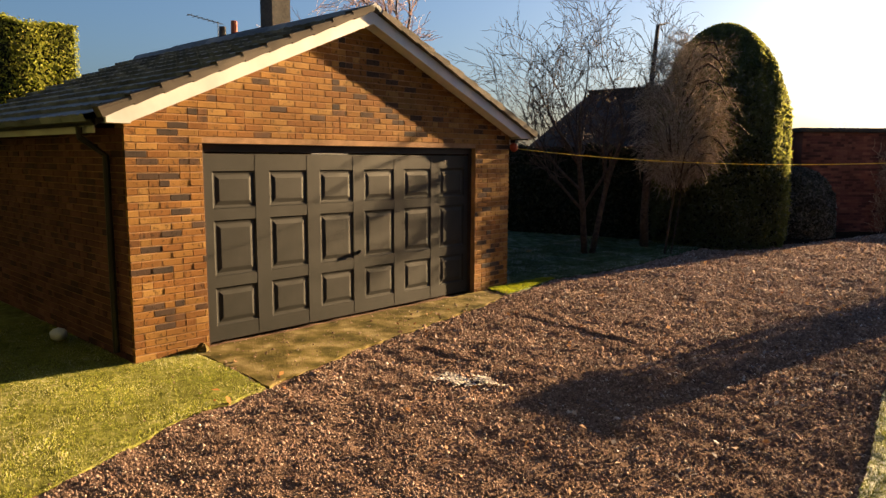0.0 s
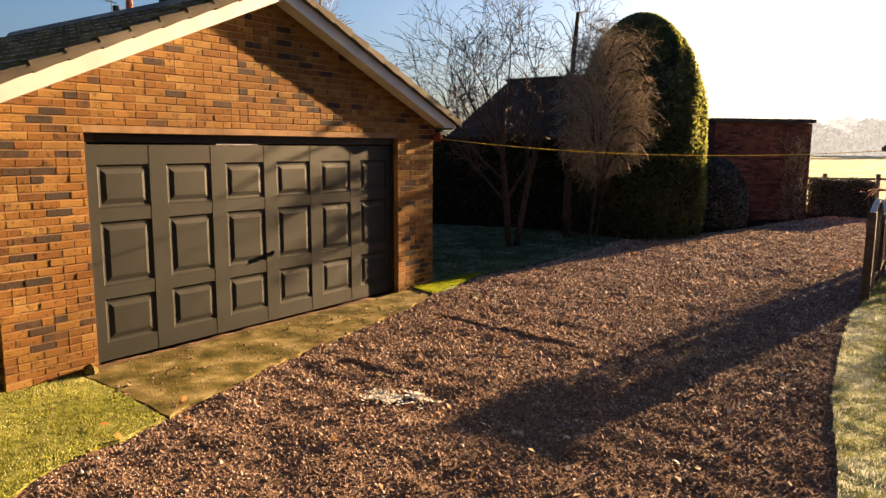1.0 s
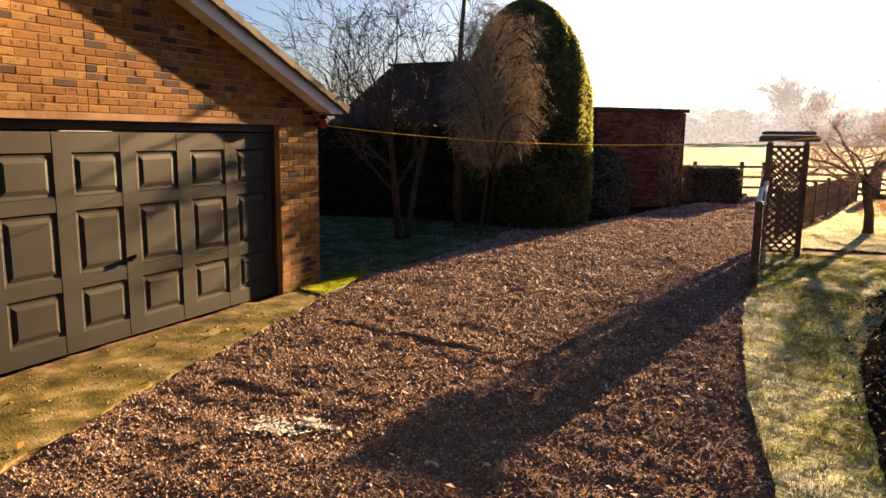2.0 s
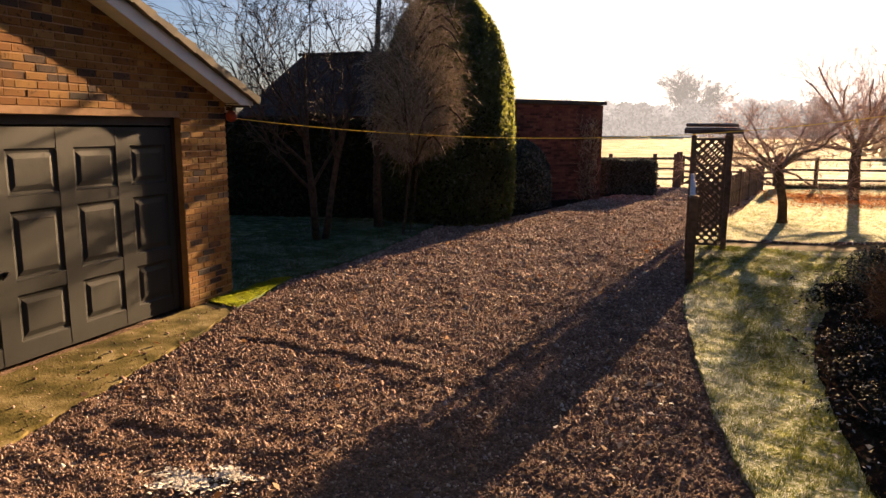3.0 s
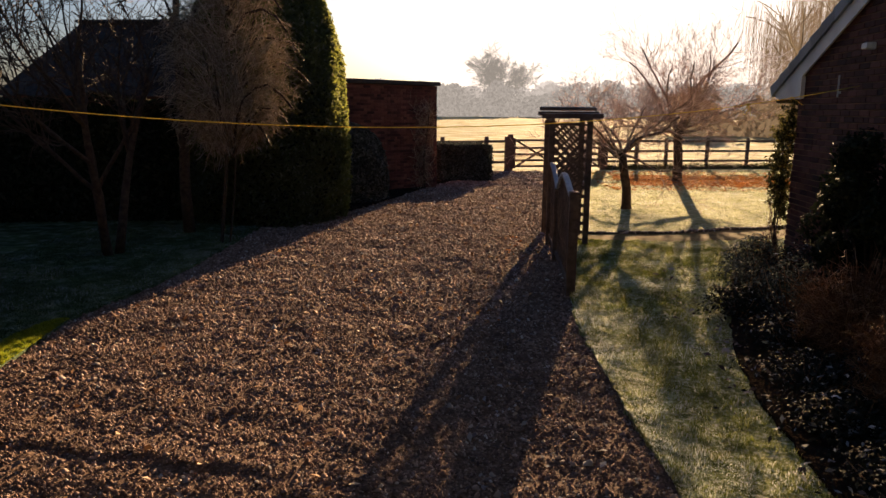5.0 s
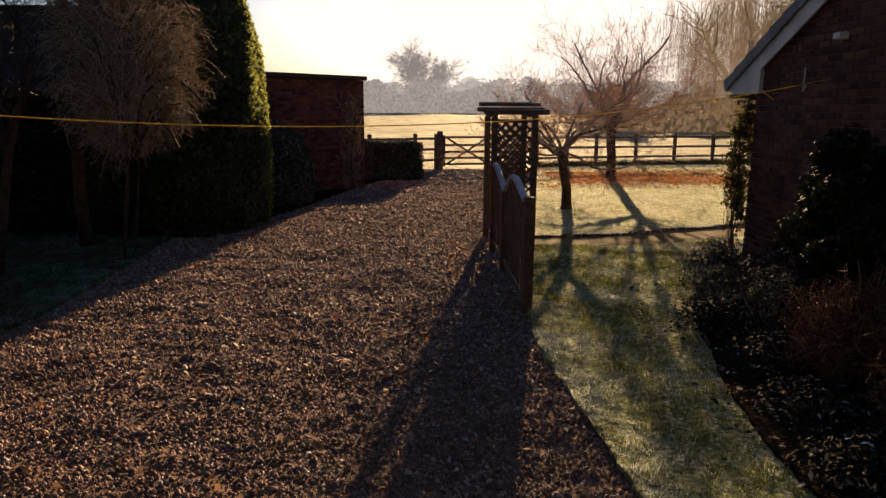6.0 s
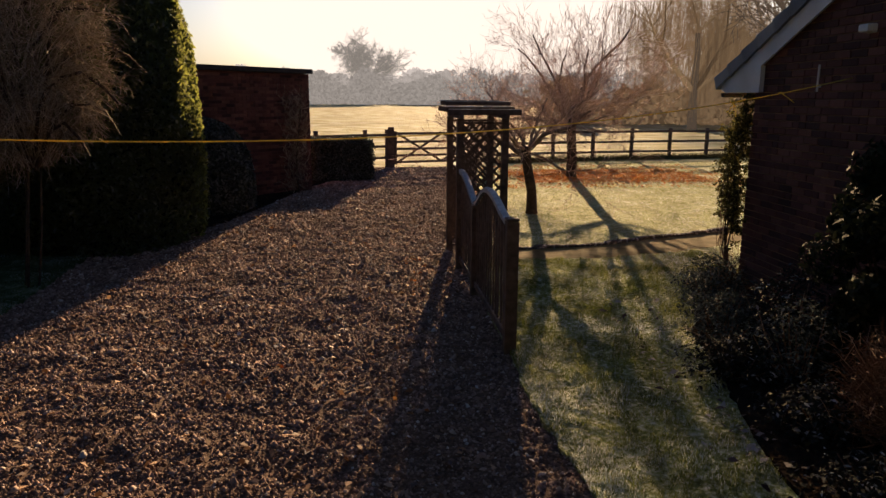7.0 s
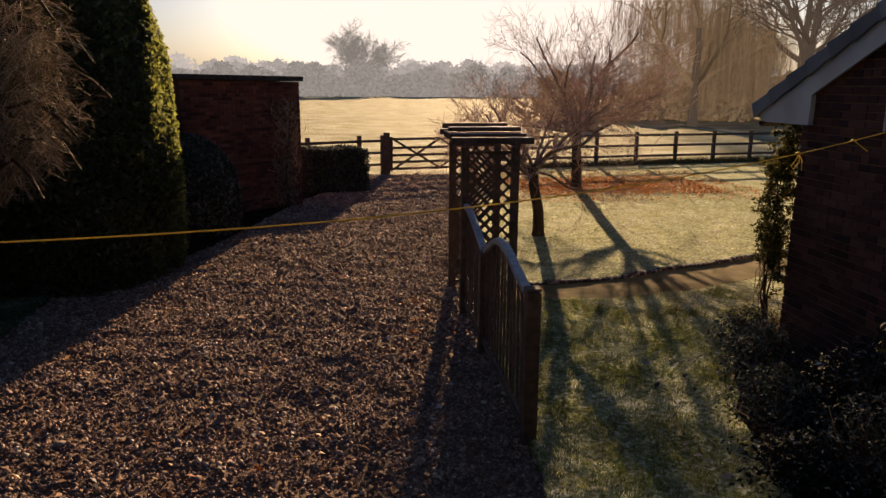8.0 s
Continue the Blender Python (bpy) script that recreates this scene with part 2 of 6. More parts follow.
# near-black: the shade inside dense foliage put into colour
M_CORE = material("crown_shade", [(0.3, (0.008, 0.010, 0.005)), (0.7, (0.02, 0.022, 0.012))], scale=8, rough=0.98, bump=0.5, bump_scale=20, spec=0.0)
# dark, for the unseen walls added to hold back sky light
M_SKY_BLOCKER = material("sky_blocker", [(0.3, (0.015, 0.02, 0.01)), (0.7, (0.04, 0.045, 0.025))], scale=6, rough=0.98, bump=0.8, bump_scale=12, spec=0.0)
M_ROPE = material("yellow_rope", [(0.3, (0.74, 0.58, 0.10)), (0.7, (0.85, 0.72, 0.20))], scale=60, rough=0.7, bump=0.4, bump_scale=300, dirt=0.15, translucent=0.2)
# dark red: the shade under the eaves is put into the colour
M_RED_SHADED = material("red_plastic_shaded", [(0.3, (0.17, 0.030, 0.018)), (0.7, (0.23, 0.045, 0.026))], scale=6, rough=0.6, bump=0.03, spec=0.15)
M_TERRA = material("terracotta", [(0.3, (0.28, 0.06, 0.03)), (0.7, (0.36, 0.10, 0.05))], scale=6, rough=0.8, bump=0.3)
M_DARKROOF = material("dark_roof", [(0.3, (0.025, 0.026, 0.03)), (0.7, (0.06, 0.055, 0.05))], scale=10, rough=0.9, bump=0.8, bump_scale=25, dirt=0.35)
M_EDGING = material("rimed_edging", [(0.3, (0.035, 0.03, 0.03)), (0.55, (0.09, 0.085, 0.09)), (0.66, (0.48, 0.50, 0.54))], scale=16, rough=0.9, bump=0.7, bump_scale=50)
M_LAMP = material("lamp_cover", [(0.3, (0.6, 0.62, 0.62)), (0.7, (0.7, 0.72, 0.72))], scale=5, rough=0.3, bump=0)
M_PALE = material("pale_stone", [(0.3, (0.58, 0.54, 0.49)), (0.7, (0.74, 0.71, 0.67))], scale=20, rough=0.9, bump=0.3, bump_scale=80, spec=0.05)


def haze_glow_material(name, dark, pale, color, glow):
    """Far woodland beyond the field: a backdrop whose emission paints in the haze before it."""
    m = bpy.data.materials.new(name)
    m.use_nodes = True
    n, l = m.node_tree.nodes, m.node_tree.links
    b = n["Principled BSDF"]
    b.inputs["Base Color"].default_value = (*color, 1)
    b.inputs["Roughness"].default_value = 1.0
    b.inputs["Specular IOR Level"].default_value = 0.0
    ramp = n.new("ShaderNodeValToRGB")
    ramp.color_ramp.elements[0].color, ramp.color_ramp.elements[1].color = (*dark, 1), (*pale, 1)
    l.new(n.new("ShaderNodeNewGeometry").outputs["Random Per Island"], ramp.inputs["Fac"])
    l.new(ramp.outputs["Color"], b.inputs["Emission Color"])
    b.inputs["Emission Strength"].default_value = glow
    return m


# haze put into the glow: each farther row emits a paler tone
M_WOODS = haze_glow_material("misty_woods", (0.075, 0.069, 0.060), (0.115, 0.106, 0.093), (0.03, 0.03, 0.03), 1.0)
M_WOODS_MID = haze_glow_material("misty_woods_mid", (0.115, 0.105, 0.092), (0.15, 0.138, 0.122), (0.03, 0.03, 0.03), 1.0)
M_WOODS_FAR = haze_glow_material("misty_woods_far", (0.165, 0.151, 0.134), (0.20, 0.184, 0.163), (0.03, 0.03, 0.03), 1.0)
M_OAK = haze_glow_material("misty_oak", (0.06, 0.055, 0.047), (0.085, 0.078, 0.067), (0.03, 0.03, 0.03), 1.0)
# the nearer willows and trunks glow too, with haze in their colour
M_FARTRUNK = haze_glow_material("misty_trunk", (0.022, 0.016, 0.011), (0.034, 0.025, 0.017), (0.06, 0.045, 0.03), 0.8)
M_WILLOW = haze_glow_material("misty_willow", (0.012, 0.009, 0.006), (0.10, 0.068, 0.036), (0.18, 0.115, 0.06), 0.65)


# ---- mesh helpers ----
class Shape:
    """Collects verts and faces for one mesh."""

    def __init__(self):
        self.v, self.f = [], []

    def add(self, verts, faces, m=None):
        k = len(self.v)
        self.v.extend(tuple(m @ Vector(p)) if m else tuple(p) for p in verts)
        self.f.extend(tuple(i + k for i in f) for f in faces)
        return self

    def box(self, x0, x1, y0, y1, z0, z1, m=None, bevel=0.0):
        if bevel:
            b = bevel
            ring = lambda x0, x1, y0, y1, z: [(x0, y0, z), (x1, y0, z), (x1, y1, z), (x0, y1, z)]
            vs = ring(x0 + b, x1 - b, y0 + b, y1 - b, z0) + ring(x0, x1, y0, y1, z0 + b) + ring(x0, x1, y0, y1, z1 - b) + ring(x0 + b, x1 - b, y0 + b, y1 - b, z1)
            fs = [(3, 2, 1, 0), (12, 13, 14, 15)]
            for r in (0, 4, 8):
                fs += [(r + i, r + (i + 1) % 4, r + 4 + (i + 1) % 4, r + 4 + i) for i in range(4)]
            return self.add(vs, fs, m)
        vs = [(x, y, z) for z in (z0, z1) for x, y in ((x0, y0), (x1, y0), (x1, y1), (x0, y1))]
        return self.add(vs, [(3, 2, 1, 0), (4, 5, 6, 7), (0, 1, 5, 4), (1, 2, 6, 5), (2, 3, 7, 6), (3, 0, 4, 7)], m)

    def prism(self, pts, axis, a, b):
        """A closed outline swept along an axis from a to b."""
        n = len(pts)
        place = {"x": lambda p, t: (t, p[0], p[1]), "y": lambda p, t: (p[0], t, p[1]), "z": lambda p, t: (p[0], p[1], t)}[axis]
        vs = [place(p, t) for t in (a, b) for p in pts]
        return self.add(vs, [tuple(range(n - 1, -1, -1)), tuple(range(n, 2 * n))] + [(i, (i + 1) % n, n + (i + 1) % n, n + i) for i in range(n)])

    def tube(self, pts, radii, n=6):
        k = len(self.v)
        pts = [Vector(p) for p in pts]
        side = None
        for i, p in enumerate(pts):
            d = (pts[min(i + 1, len(pts) - 1)] - pts[max(i - 1, 0)])
            d = d.normalized() if d.length > 1e-9 else Vector((0, 0, 1))
            if side is None:
                side = d.orthogonal().normalized()
            side = (side - d * side.dot(d)).normalized() if (side - d * side.dot(d)).length > 1e-6 else d.orthogonal().normalized()
            up = d.cross(side)
            r = radii[i] if hasattr(radii, "__len__") else radii
            for j in range(n):
                a = 2 * math.pi * j / n
                self.v.append(tuple(p + side * (math.cos(a) * r) + up * (math.sin(a) * r)))
        for i in range(len(pts) - 1):
            for j in range(n):
                a, b = k + i * n + j, k + i * n + (j + 1) % n
                self.f.append((a, b, b + n, a + n))
        self.f.append(tuple(k + j for j in range(n - 1, -1, -1)))
        self.f.append(tuple(k + (len(pts) - 1) * n + j for j in range(n)))
        return self

    def blob(self, c, r, rng, rough=0.12, rings=8, n=12, low=-1.0):
        """A lumpy closed dome round c with radii r."""
        k = len(self.v)
        for i in range(rings + 1):
            lat = math.asin(max(-1.0, min(1.0, low + (1 - low) * i / rings)))
            for j in range(n):
                a = 2 * math.pi * j / n
                s = 1 + rng.uniform(-rough, rough)
                self.v.append((c[0] + r[0] * s * math.cos(lat) * math.cos(a), c[1] + r[1] * s * math.cos(lat) * math.sin(a), c[2] + r[2] * s * math.sin(lat)))
        for i in range(rings):
            for j in range(n):
                a, b = k + i * n + j, k + i * n + (j + 1) % n
                self.f.append((a, b, b + n, a + n))
        return self

    def mesh(self, name, mat, smooth=False):
        me = bpy.data.meshes.new(name)
        me.from_pydata(self.v, [], self.f)
        me.materials.append(mat)
        if smooth:
            me.polygons.foreach_set("use_smooth", [True] * len(me.polygons))
        me.update()
        return me


def part(name, shape, mat, parent, label="", smooth=False):
    """One mesh object under a thing or a part."""
    ob = new(name, shape.mesh(name, mat, smooth) if isinstance(shape, Shape) else shape)
    ob.parent = parent
    return tagged(ob, label)


def thing(name, label, category, at=(0, 0, 0), group="", kind=""):
    ob = new(name)
    ob.location = at
    ob.empty_display_size = 0.1
    return tagged(ob, label, category, group, kind)


def solo(name, shape, mat, label, category, kind="", group="", smooth=False):
    ob = new(name, shape.mesh(name, mat, smooth) if isinstance(shape, Shape) else shape)
    return tagged(ob, label, category, group, kind)


def flat_mesh(name, verts, faces_n, mat):
    """A mesh of equal triangles or quads from numpy: verts is (count, faces_n, 3)."""
    v = np.asarray(verts, float).reshape(-1, 3)
    me = bpy.data.meshes.new(name)
    cnt = len(v) // faces_n
    me.vertices.add(len(v))
    me.vertices.foreach_set("co", v.ravel())
    me.loops.add(len(v))
    me.loops.foreach_set("vertex_index", np.arange(len(v), dtype=np.int32))
    me.polygons.add(cnt)
    me.polygons.foreach_set("loop_start", np.arange(0, len(v), faces_n, dtype=np.int32))
    me.materials.append(mat)
    me.update(calc_edges=True)
    me.validate()
    return me


def inside(poly, x, y):
    """Which of the points (numpy) lie in the polygon."""
    x, y = np.asarray(x), np.asarray(y)
    r = np.zeros(x.shape, bool)
    for (x0, y0), (x1, y1) in zip(poly, poly[1:] + poly[:1]):
        c = (y0 > y) != (y1 > y)
        with np.errstate(divide="ignore", invalid="ignore"):
            r ^= c & (x < (x1 - x0) * (y - y0) / (y1 - y0) + x0)
    return r


def sheet(name, poly, z0, z1, mat, label, category, step=0.09, seed=1):
    """A piece of ground with an outline, a thickness and an uneven top."""
    bm = bmesh.new()
    fine = []
    for (x0, y0), (x1, y1) in zip(poly, poly[1:] + poly[:1]):
        n = max(1, int(math.hypot(x1 - x0, y1 - y0) / step))
        for i in range(n):
            t = i / n
            x, y = x0 + (x1 - x0) * t, y0 + (y1 - y0) * t
            jx = noise.noise((x, y, seed * 3.1)) * 0.05 + noise.noise((x * 7, y * 7, 1.7)) * 0.035 if 0 < i else 0
            jy = noise.noise((x, y, seed * 5.3)) * 0.04 + noise.noise((x * 7, y * 7, 8.1)) * 0.03 if 0 < i else 0
            fine.append((x + jx, y + jy))
    top = [bm.verts.new((x, y, z1)) for x, y in fine]
    low = [bm.verts.new((x * 1.0, y * 1.0, z0)) for x, y in fine]
    bm.faces.new(top)
    for i in range(len(top)):
        j = (i + 1) % len(top)
        bm.faces.new((low[i], low[j], top[j], top[i]))
    bmesh.ops.recalc_face_normals(bm, faces=bm.faces)
    bmesh.ops.triangulate(bm, faces=[f for f in bm.faces if len(f.verts) > 4])
    me = bpy.data.meshes.new(name)
    bm.to_mesh(me)
    bm.free()
    me.materials.append(mat)
    return solo(name, me, mat, label, category, kind="structure")


def blades(name, poly, count, height, width, z, mat, label, category, seed, lean=0.5, box=None, avoid=(), rough=0.55):
    """Grass as one object: many small bent triangles on a polygon."""
    rng = np.random.default_rng(seed)
    xs = [p[0] for p in poly]
    ys = [p[1] for p in poly]
    b = box or (min(xs), max(xs), min(ys), max(ys))
    x, y = rng.uniform(b[0], b[1], count), rng.uniform(b[2], b[3], count)
    ok = inside(poly, x, y)
    for a in avoid:
        ok &= ~inside(a, x, y)
    x, y = x[ok], y[ok]
    n = len(x)
    a, a2 = rng.uniform(0, 2 * np.pi, n), rng.uniform(0, 2 * np.pi, n)
    tuft = np.sin(x * 13 + 2.1 * np.sin(y * 5)) * np.sin(y * 11 + 1.7 * np.sin(x * 6)) + 0.6 * np.sin(x * 31 + y * 17) * np.sin(y * 29 - x * 9)
    h = height * rng.uniform(0.4, 1.25, n) * np.clip(0.85 + rough * tuft, 0.25, 1.9)
    w = width * rng.uniform(0.6, 1.4, n)
    tip = np.stack([x + np.cos(a2) * h * lean * rng.uniform(0.2, 1.3, n), y + np.sin(a2) * h * lean * rng.uniform(0.2, 1.3, n), z + h], 1)
    p0 = np.stack([x - np.cos(a) * w, y - np.sin(a) * w, np.full(n, z - 0.005)], 1)
    p1 = np.stack([x + np.cos(a) * w, y + np.sin(a) * w, np.full(n, z - 0.005)], 1)
    return solo(name, flat_mesh(name, np.stack([p0, p1, tip], 1), 3, mat), mat, label, category, kind="stuff")


def cards(centres, normals, size, rng, flat=0.6, aspect=1.6):
    """Small leaf sprays: a folded quad at each centre, turned about its normal."""
    n = len(centres)
    nn = normals + rng.normal(0, flat, (n, 3))
    nn /= np.linalg.norm(nn, axis=1, keepdims=True) + 1e-9
    t = np.cross(nn, rng.normal(0, 1, (n, 3)))
    t /= np.linalg.norm(t, axis=1, keepdims=True) + 1e-9
    s = np.cross(nn, t)
    sz = (size * rng.uniform(0.55, 1.45, n))[:, None]
    return np.stack([centres - t * sz * aspect, centres + s * sz * 0.7 + nn * sz * 0.25, centres + t * sz * aspect, centres - s * sz * 0.7 + nn * sz * 0.25], 1)

# ---- ground ----
DRIVE = [(-9.5, -9), (1.2, -9), (1.0, 0), (0.5, 12), (1.6, 29.0), (1.9, 30.3), (-2.2, 29.8), (-9.5, 28)]
LAWN_SIDE = [(-0.35, 0), (-0.55, 3.5), (-0.74, 5.2), (-1.0, 6.95), (-1.17, 9.1), (-1.22, 10.5), (-1.18, 11.9), (-1.12, 14.9), (-0.9, 15.3), (0.0, 15.22), (0.96, 15.17), (2.31, 15.5), (3.97, 16.27), (5.5, 17.0), (5.5, 14.2), (1.95, 14.1), (0.72, 11.76), (0.33, 10.3), (0.12, 9.45), (-0.06, 8.39), (-0.13, 6.74), (-0.1, 5.0), (0.1, 0)]
PATHWAY = [(-1.12, 15.0), (-0.9, 15.34), (0.0, 15.26), (0.96, 15.21), (2.31, 15.54), (3.97, 16.31), (9, 18.6), (9, 19.4), (4.76, 17.5), (4.07, 17.31), (2.97, 16.79), (2.24, 16.58), (1.34, 16.16), (0.56, 16.0), (-0.29, 15.92), (-1.1, 15.95)]
LAWN_BACK = [(-1.1, 16.0), (-0.29, 15.97), (0.56, 16.05), (1.34, 16.21), (2.24, 16.64), (2.97, 16.84), (4.07, 17.36), (4.76, 17.55), (9, 19.45), (30, 28), (30, 34), (14, 32.6), (8, 31.9), (4.4, 31.3), (1.9, 30.3), (1.25, 28.9), (0.2, 22.0), (-0.8, 17.6)]
BED = [(0.1, 0), (-0.1, 5.0), (-0.13, 6.74), (-0.06, 8.39), (0.12, 9.45), (0.33, 10.3), (0.72, 11.76), (1.95, 14.1), (2.1, 14.1), (2.1, 0)]
LAWN_LEFT = [(-3.3, -1.8), (-4.49, 1.15), (-4.99, 2.24), (-5.17, 3.15), (-6.05, 3.25), (-6.78, 3.27), (-6.78, 2.64), (-13.4, 2.64), (-16, 2.0), (-16, -4.5), (-2.2, -4.5)]
APRON = [(-6.8, 3.29), (-6.05, 3.27), (-5.17, 3.19), (-5.32, 3.83), (-5.55, 4.51), (-5.68, 5.31), (-5.99, 6.93), (-6.29, 8.15), (-6.8, 8.3)]
LAWN_SHADE = [(-6.78, 8.32), (-6.28, 8.18), (-6.57, 9.88), (-6.36, 11.6), (-6.42, 13.4), (-6.55, 16.0), (-7.0, 17.0), (-16, 17.5), (-16, 8.9), (-6.78, 8.9)]
BED_LEFT = [(-6.5, 16.02), (-5.72, 17.1), (-4.92, 19.7), (-4.0, 24.0), (-2.35, 28.7), (-2.3, 30), (-16, 30), (-16, 17.55), (-7.0, 17.05)]

g = Shape()
g.add([(-2500, -2500, -0.03), (2500, -2500, -0.03), (2500, 2500, -0.03), (-2500, 2500, -0.03)], [(0, 1, 2, 3)])
solo("ground", g, M_FIELD, "flat frosted pasture of pale yellow grass reaching the woods", "field", kind="structure")
sheet("road_drive", DRIVE, -0.06, -0.028, M_GRAVEL, "compacted bed under the gravel driveway", "driveway")
sheet("lawn_side", LAWN_SIDE, -0.04, 0.03, M_LAWN_FROST, "frosted lawn strip beside the gravel drive", "lawn")
sheet("lawn_back", LAWN_BACK, -0.04, 0.035, M_LAWN_FROST, "sunlit frosted lawn under the fruit trees", "lawn")
sheet("lawn_left", LAWN_LEFT, -0.04, 0.012, M_LAWN, "mossy green lawn beside the garage", "lawn")
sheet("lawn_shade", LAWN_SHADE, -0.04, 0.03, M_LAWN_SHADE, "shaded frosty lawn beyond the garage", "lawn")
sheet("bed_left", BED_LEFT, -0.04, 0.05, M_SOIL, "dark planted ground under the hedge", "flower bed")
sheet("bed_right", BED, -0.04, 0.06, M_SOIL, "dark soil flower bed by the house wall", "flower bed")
sheet("apron", APRON, -0.04, 0.015, M_CONC, "mossy stained concrete apron before the garage door", "concrete apron")
sheet("pavement_path", PATHWAY, -0.04, 0.02, M_PATH, "narrow tan garden path across the lawn", "garden path")


_gw = np.random.default_rng(77)
WAVES = [(w, th, ph, 0.0017 * (w / 0.5) ** 0.55) for w, th, ph in zip(np.exp(_gw.uniform(math.log(0.16), math.log(1.7), 44)), _gw.uniform(0, math.pi, 44), _gw.uniform(0, 6.28, 44))]
GROOVES = [((-5.55, 7.22), (-3.45, 6.95), 0.022), ((-3.36, 6.78), (-2.8, 6.62), 0.024), ((-5.15, 5.06), (-4.35, 5.12), 0.018), ((-4.6, 9.3), (-2.6, 9.0), 0.010)]


def drive_z(x, y):
    """Height of the drive: soft humps and hollows, with a few grooves placed to fit the camera's view."""
    x, y = np.asarray(x, float), np.asarray(y, float)
    z = np.full(x.shape, -0.004)
    for w, th, ph, amp in WAVES:
        z += amp * np.sin((x * math.cos(th) + y * math.sin(th)) * 2 * math.pi / w + ph)
    for (x0, y0), (x1, y1), deep in GROOVES:
        dx, dy = x1 - x0, y1 - y0
        t = np.clip(((x - x0) * dx + (y - y0) * dy) / (dx * dx + dy * dy), 0, 1)
        px, py = x - x0 - t * dx, y - y0 - t * dy + 0.03 * np.sin(x * 9)
        z += -deep * np.exp(-(px ** 2 + py ** 2) / 0.05 ** 2) + 0.7 * deep * np.exp(-(px ** 2 + (py - 0.09) ** 2) / 0.055 ** 2)
    return np.clip(z, -0.026, 0.022)


def drive_surface():
    xs = np.arange(-7.1, 1.98, 0.06)
    ys = [0.3]
    while ys[-1] < 29.6:
        ys.append(ys[-1] + 0.05 + 0.004 * max(0.0, ys[-1] - 4))
    gx, gy = np.meshgrid(xs, np.array(ys))
    gz = drive_z(gx, gy)
    edge = np.zeros(gx.shape, bool)
    for p in (LAWN_SIDE, LAWN_BACK, LAWN_LEFT, APRON, LAWN_SHADE, BED_LEFT, BED, PATHWAY):
        edge |= inside(p, gx, gy)
    gz[edge] = np.minimum(gz[edge], 0.004)
    nx, ny = len(xs), len(ys)
    i = np.arange(nx * ny).reshape(ny, nx)
    f = np.stack([i[:-1, :-1], i[:-1, 1:], i[1:, 1:], i[1:, :-1]], -1).reshape(-1, 4)
    me = bpy.data.meshes.new("road_surface")
    me.from_pydata(np.stack([gx, gy, gz], -1).reshape(-1, 3).tolist(), [], f.tolist())
    me.materials.append(M_GRAVEL)
    me.polygons.foreach_set("use_smooth", [True] * len(me.polygons))
    solo("road_surface", me, M_GRAVEL, "uneven brown gravel driveway strewn with leaves", "driveway", kind="structure")


drive_surface()


def gravel():
    """Loose stones on the drive, one object: small lumpy six-pointed stones, densest near the start, larger and flatter
    with distance to fit the camera's view.
    """
    rng = np.random.default_rng(5)
    n = 470000
    y = 0.8 + 28.6 * rng.uniform(0, 1, n) ** 1.75
    x = rng.uniform(-6.78, 1.3, n)
    ok = inside(DRIVE, x, y)
    stray = rng.uniform(0, 1, n)
    for p, share in ((LAWN_SIDE, 0), (LAWN_BACK, 0), (LAWN_LEFT, 0.004), (APRON, 0.035), (LAWN_SHADE, 0), (BED_LEFT, 0), (BED, 0), (PATHWAY, 0)):
        ok &= ~inside(p, x, y) | (stray < share)
    x, y = x[ok], y[ok]
    on_slab = inside(APRON, x, y) | inside(LAWN_LEFT, x, y)
    r = (0.0047 + 0.00056 * np.clip(y, 0, 30)) * rng.lognormal(0, 0.38, len(x))
    n = len(x)
    a = rng.uniform(0, 2 * np.pi, n)
    ex, ey = np.cos(a), np.sin(a)
    c = np.stack([x, y, np.where(on_slab, 0.015, drive_z(x, y)) + r * 0.2], 1)
    u = np.stack([ex, ey, np.zeros(n)], 1) * (r * rng.uniform(0.9, 1.6, n))[:, None]
    w = np.stack([-ey, ex, np.zeros(n)], 1) * (r * rng.uniform(0.6, 1.1, n))[:, None]
    up = np.stack([rng.normal(0, 0.25, n) * r, rng.normal(0, 0.25, n) * r, r * rng.uniform(0.6, 1.3, n) * np.interp(y, [6, 20], [1.0, 0.65])], 1)
    v = np.stack([c + u * 0.9 + w * 0.3, c + w - u * 0.2, c - u + w * 0.1, c - w * 0.9 + u * 0.25, c + up + u * 0.25, c + up - u * 0.3 + w * 0.15], 1).reshape(-1, 3)
    f = np.array([(0, 1, 4), (1, 5, 4), (1, 2, 5), (2, 3, 5), (3, 4, 5), (3, 0, 4)])
    faces = (np.arange(n)[:, None, None] * 6 + f[None]).reshape(-1, 3)
    me = bpy.data.meshes.new("gravel")
    me.vertices.add(len(v))
    me.vertices.foreach_set("co", v.ravel())
    me.loops.add(faces.size)
    me.loops.foreach_set("vertex_index", faces.ravel().astype(np.int32))
    me.polygons.add(len(faces))
    me.polygons.foreach_set("loop_start", np.arange(0, faces.size, 3, dtype=np.int32))
    me.materials.append(M_STONE)
    me.update(calc_edges=True)
    solo("gravel", me, M_STONE, "loose brown and pinkish gravel stones on the drive", "gravel", kind="stuff")


gravel()
blades("grass_side", LAWN_SIDE, 320000, 0.029, 0.0033, 0.03, M_GREENFROST, "short frosted grass of the side lawn", "grass", 1, rough=0.75, box=(-1.3, 2.6, 4.0, 16.0))
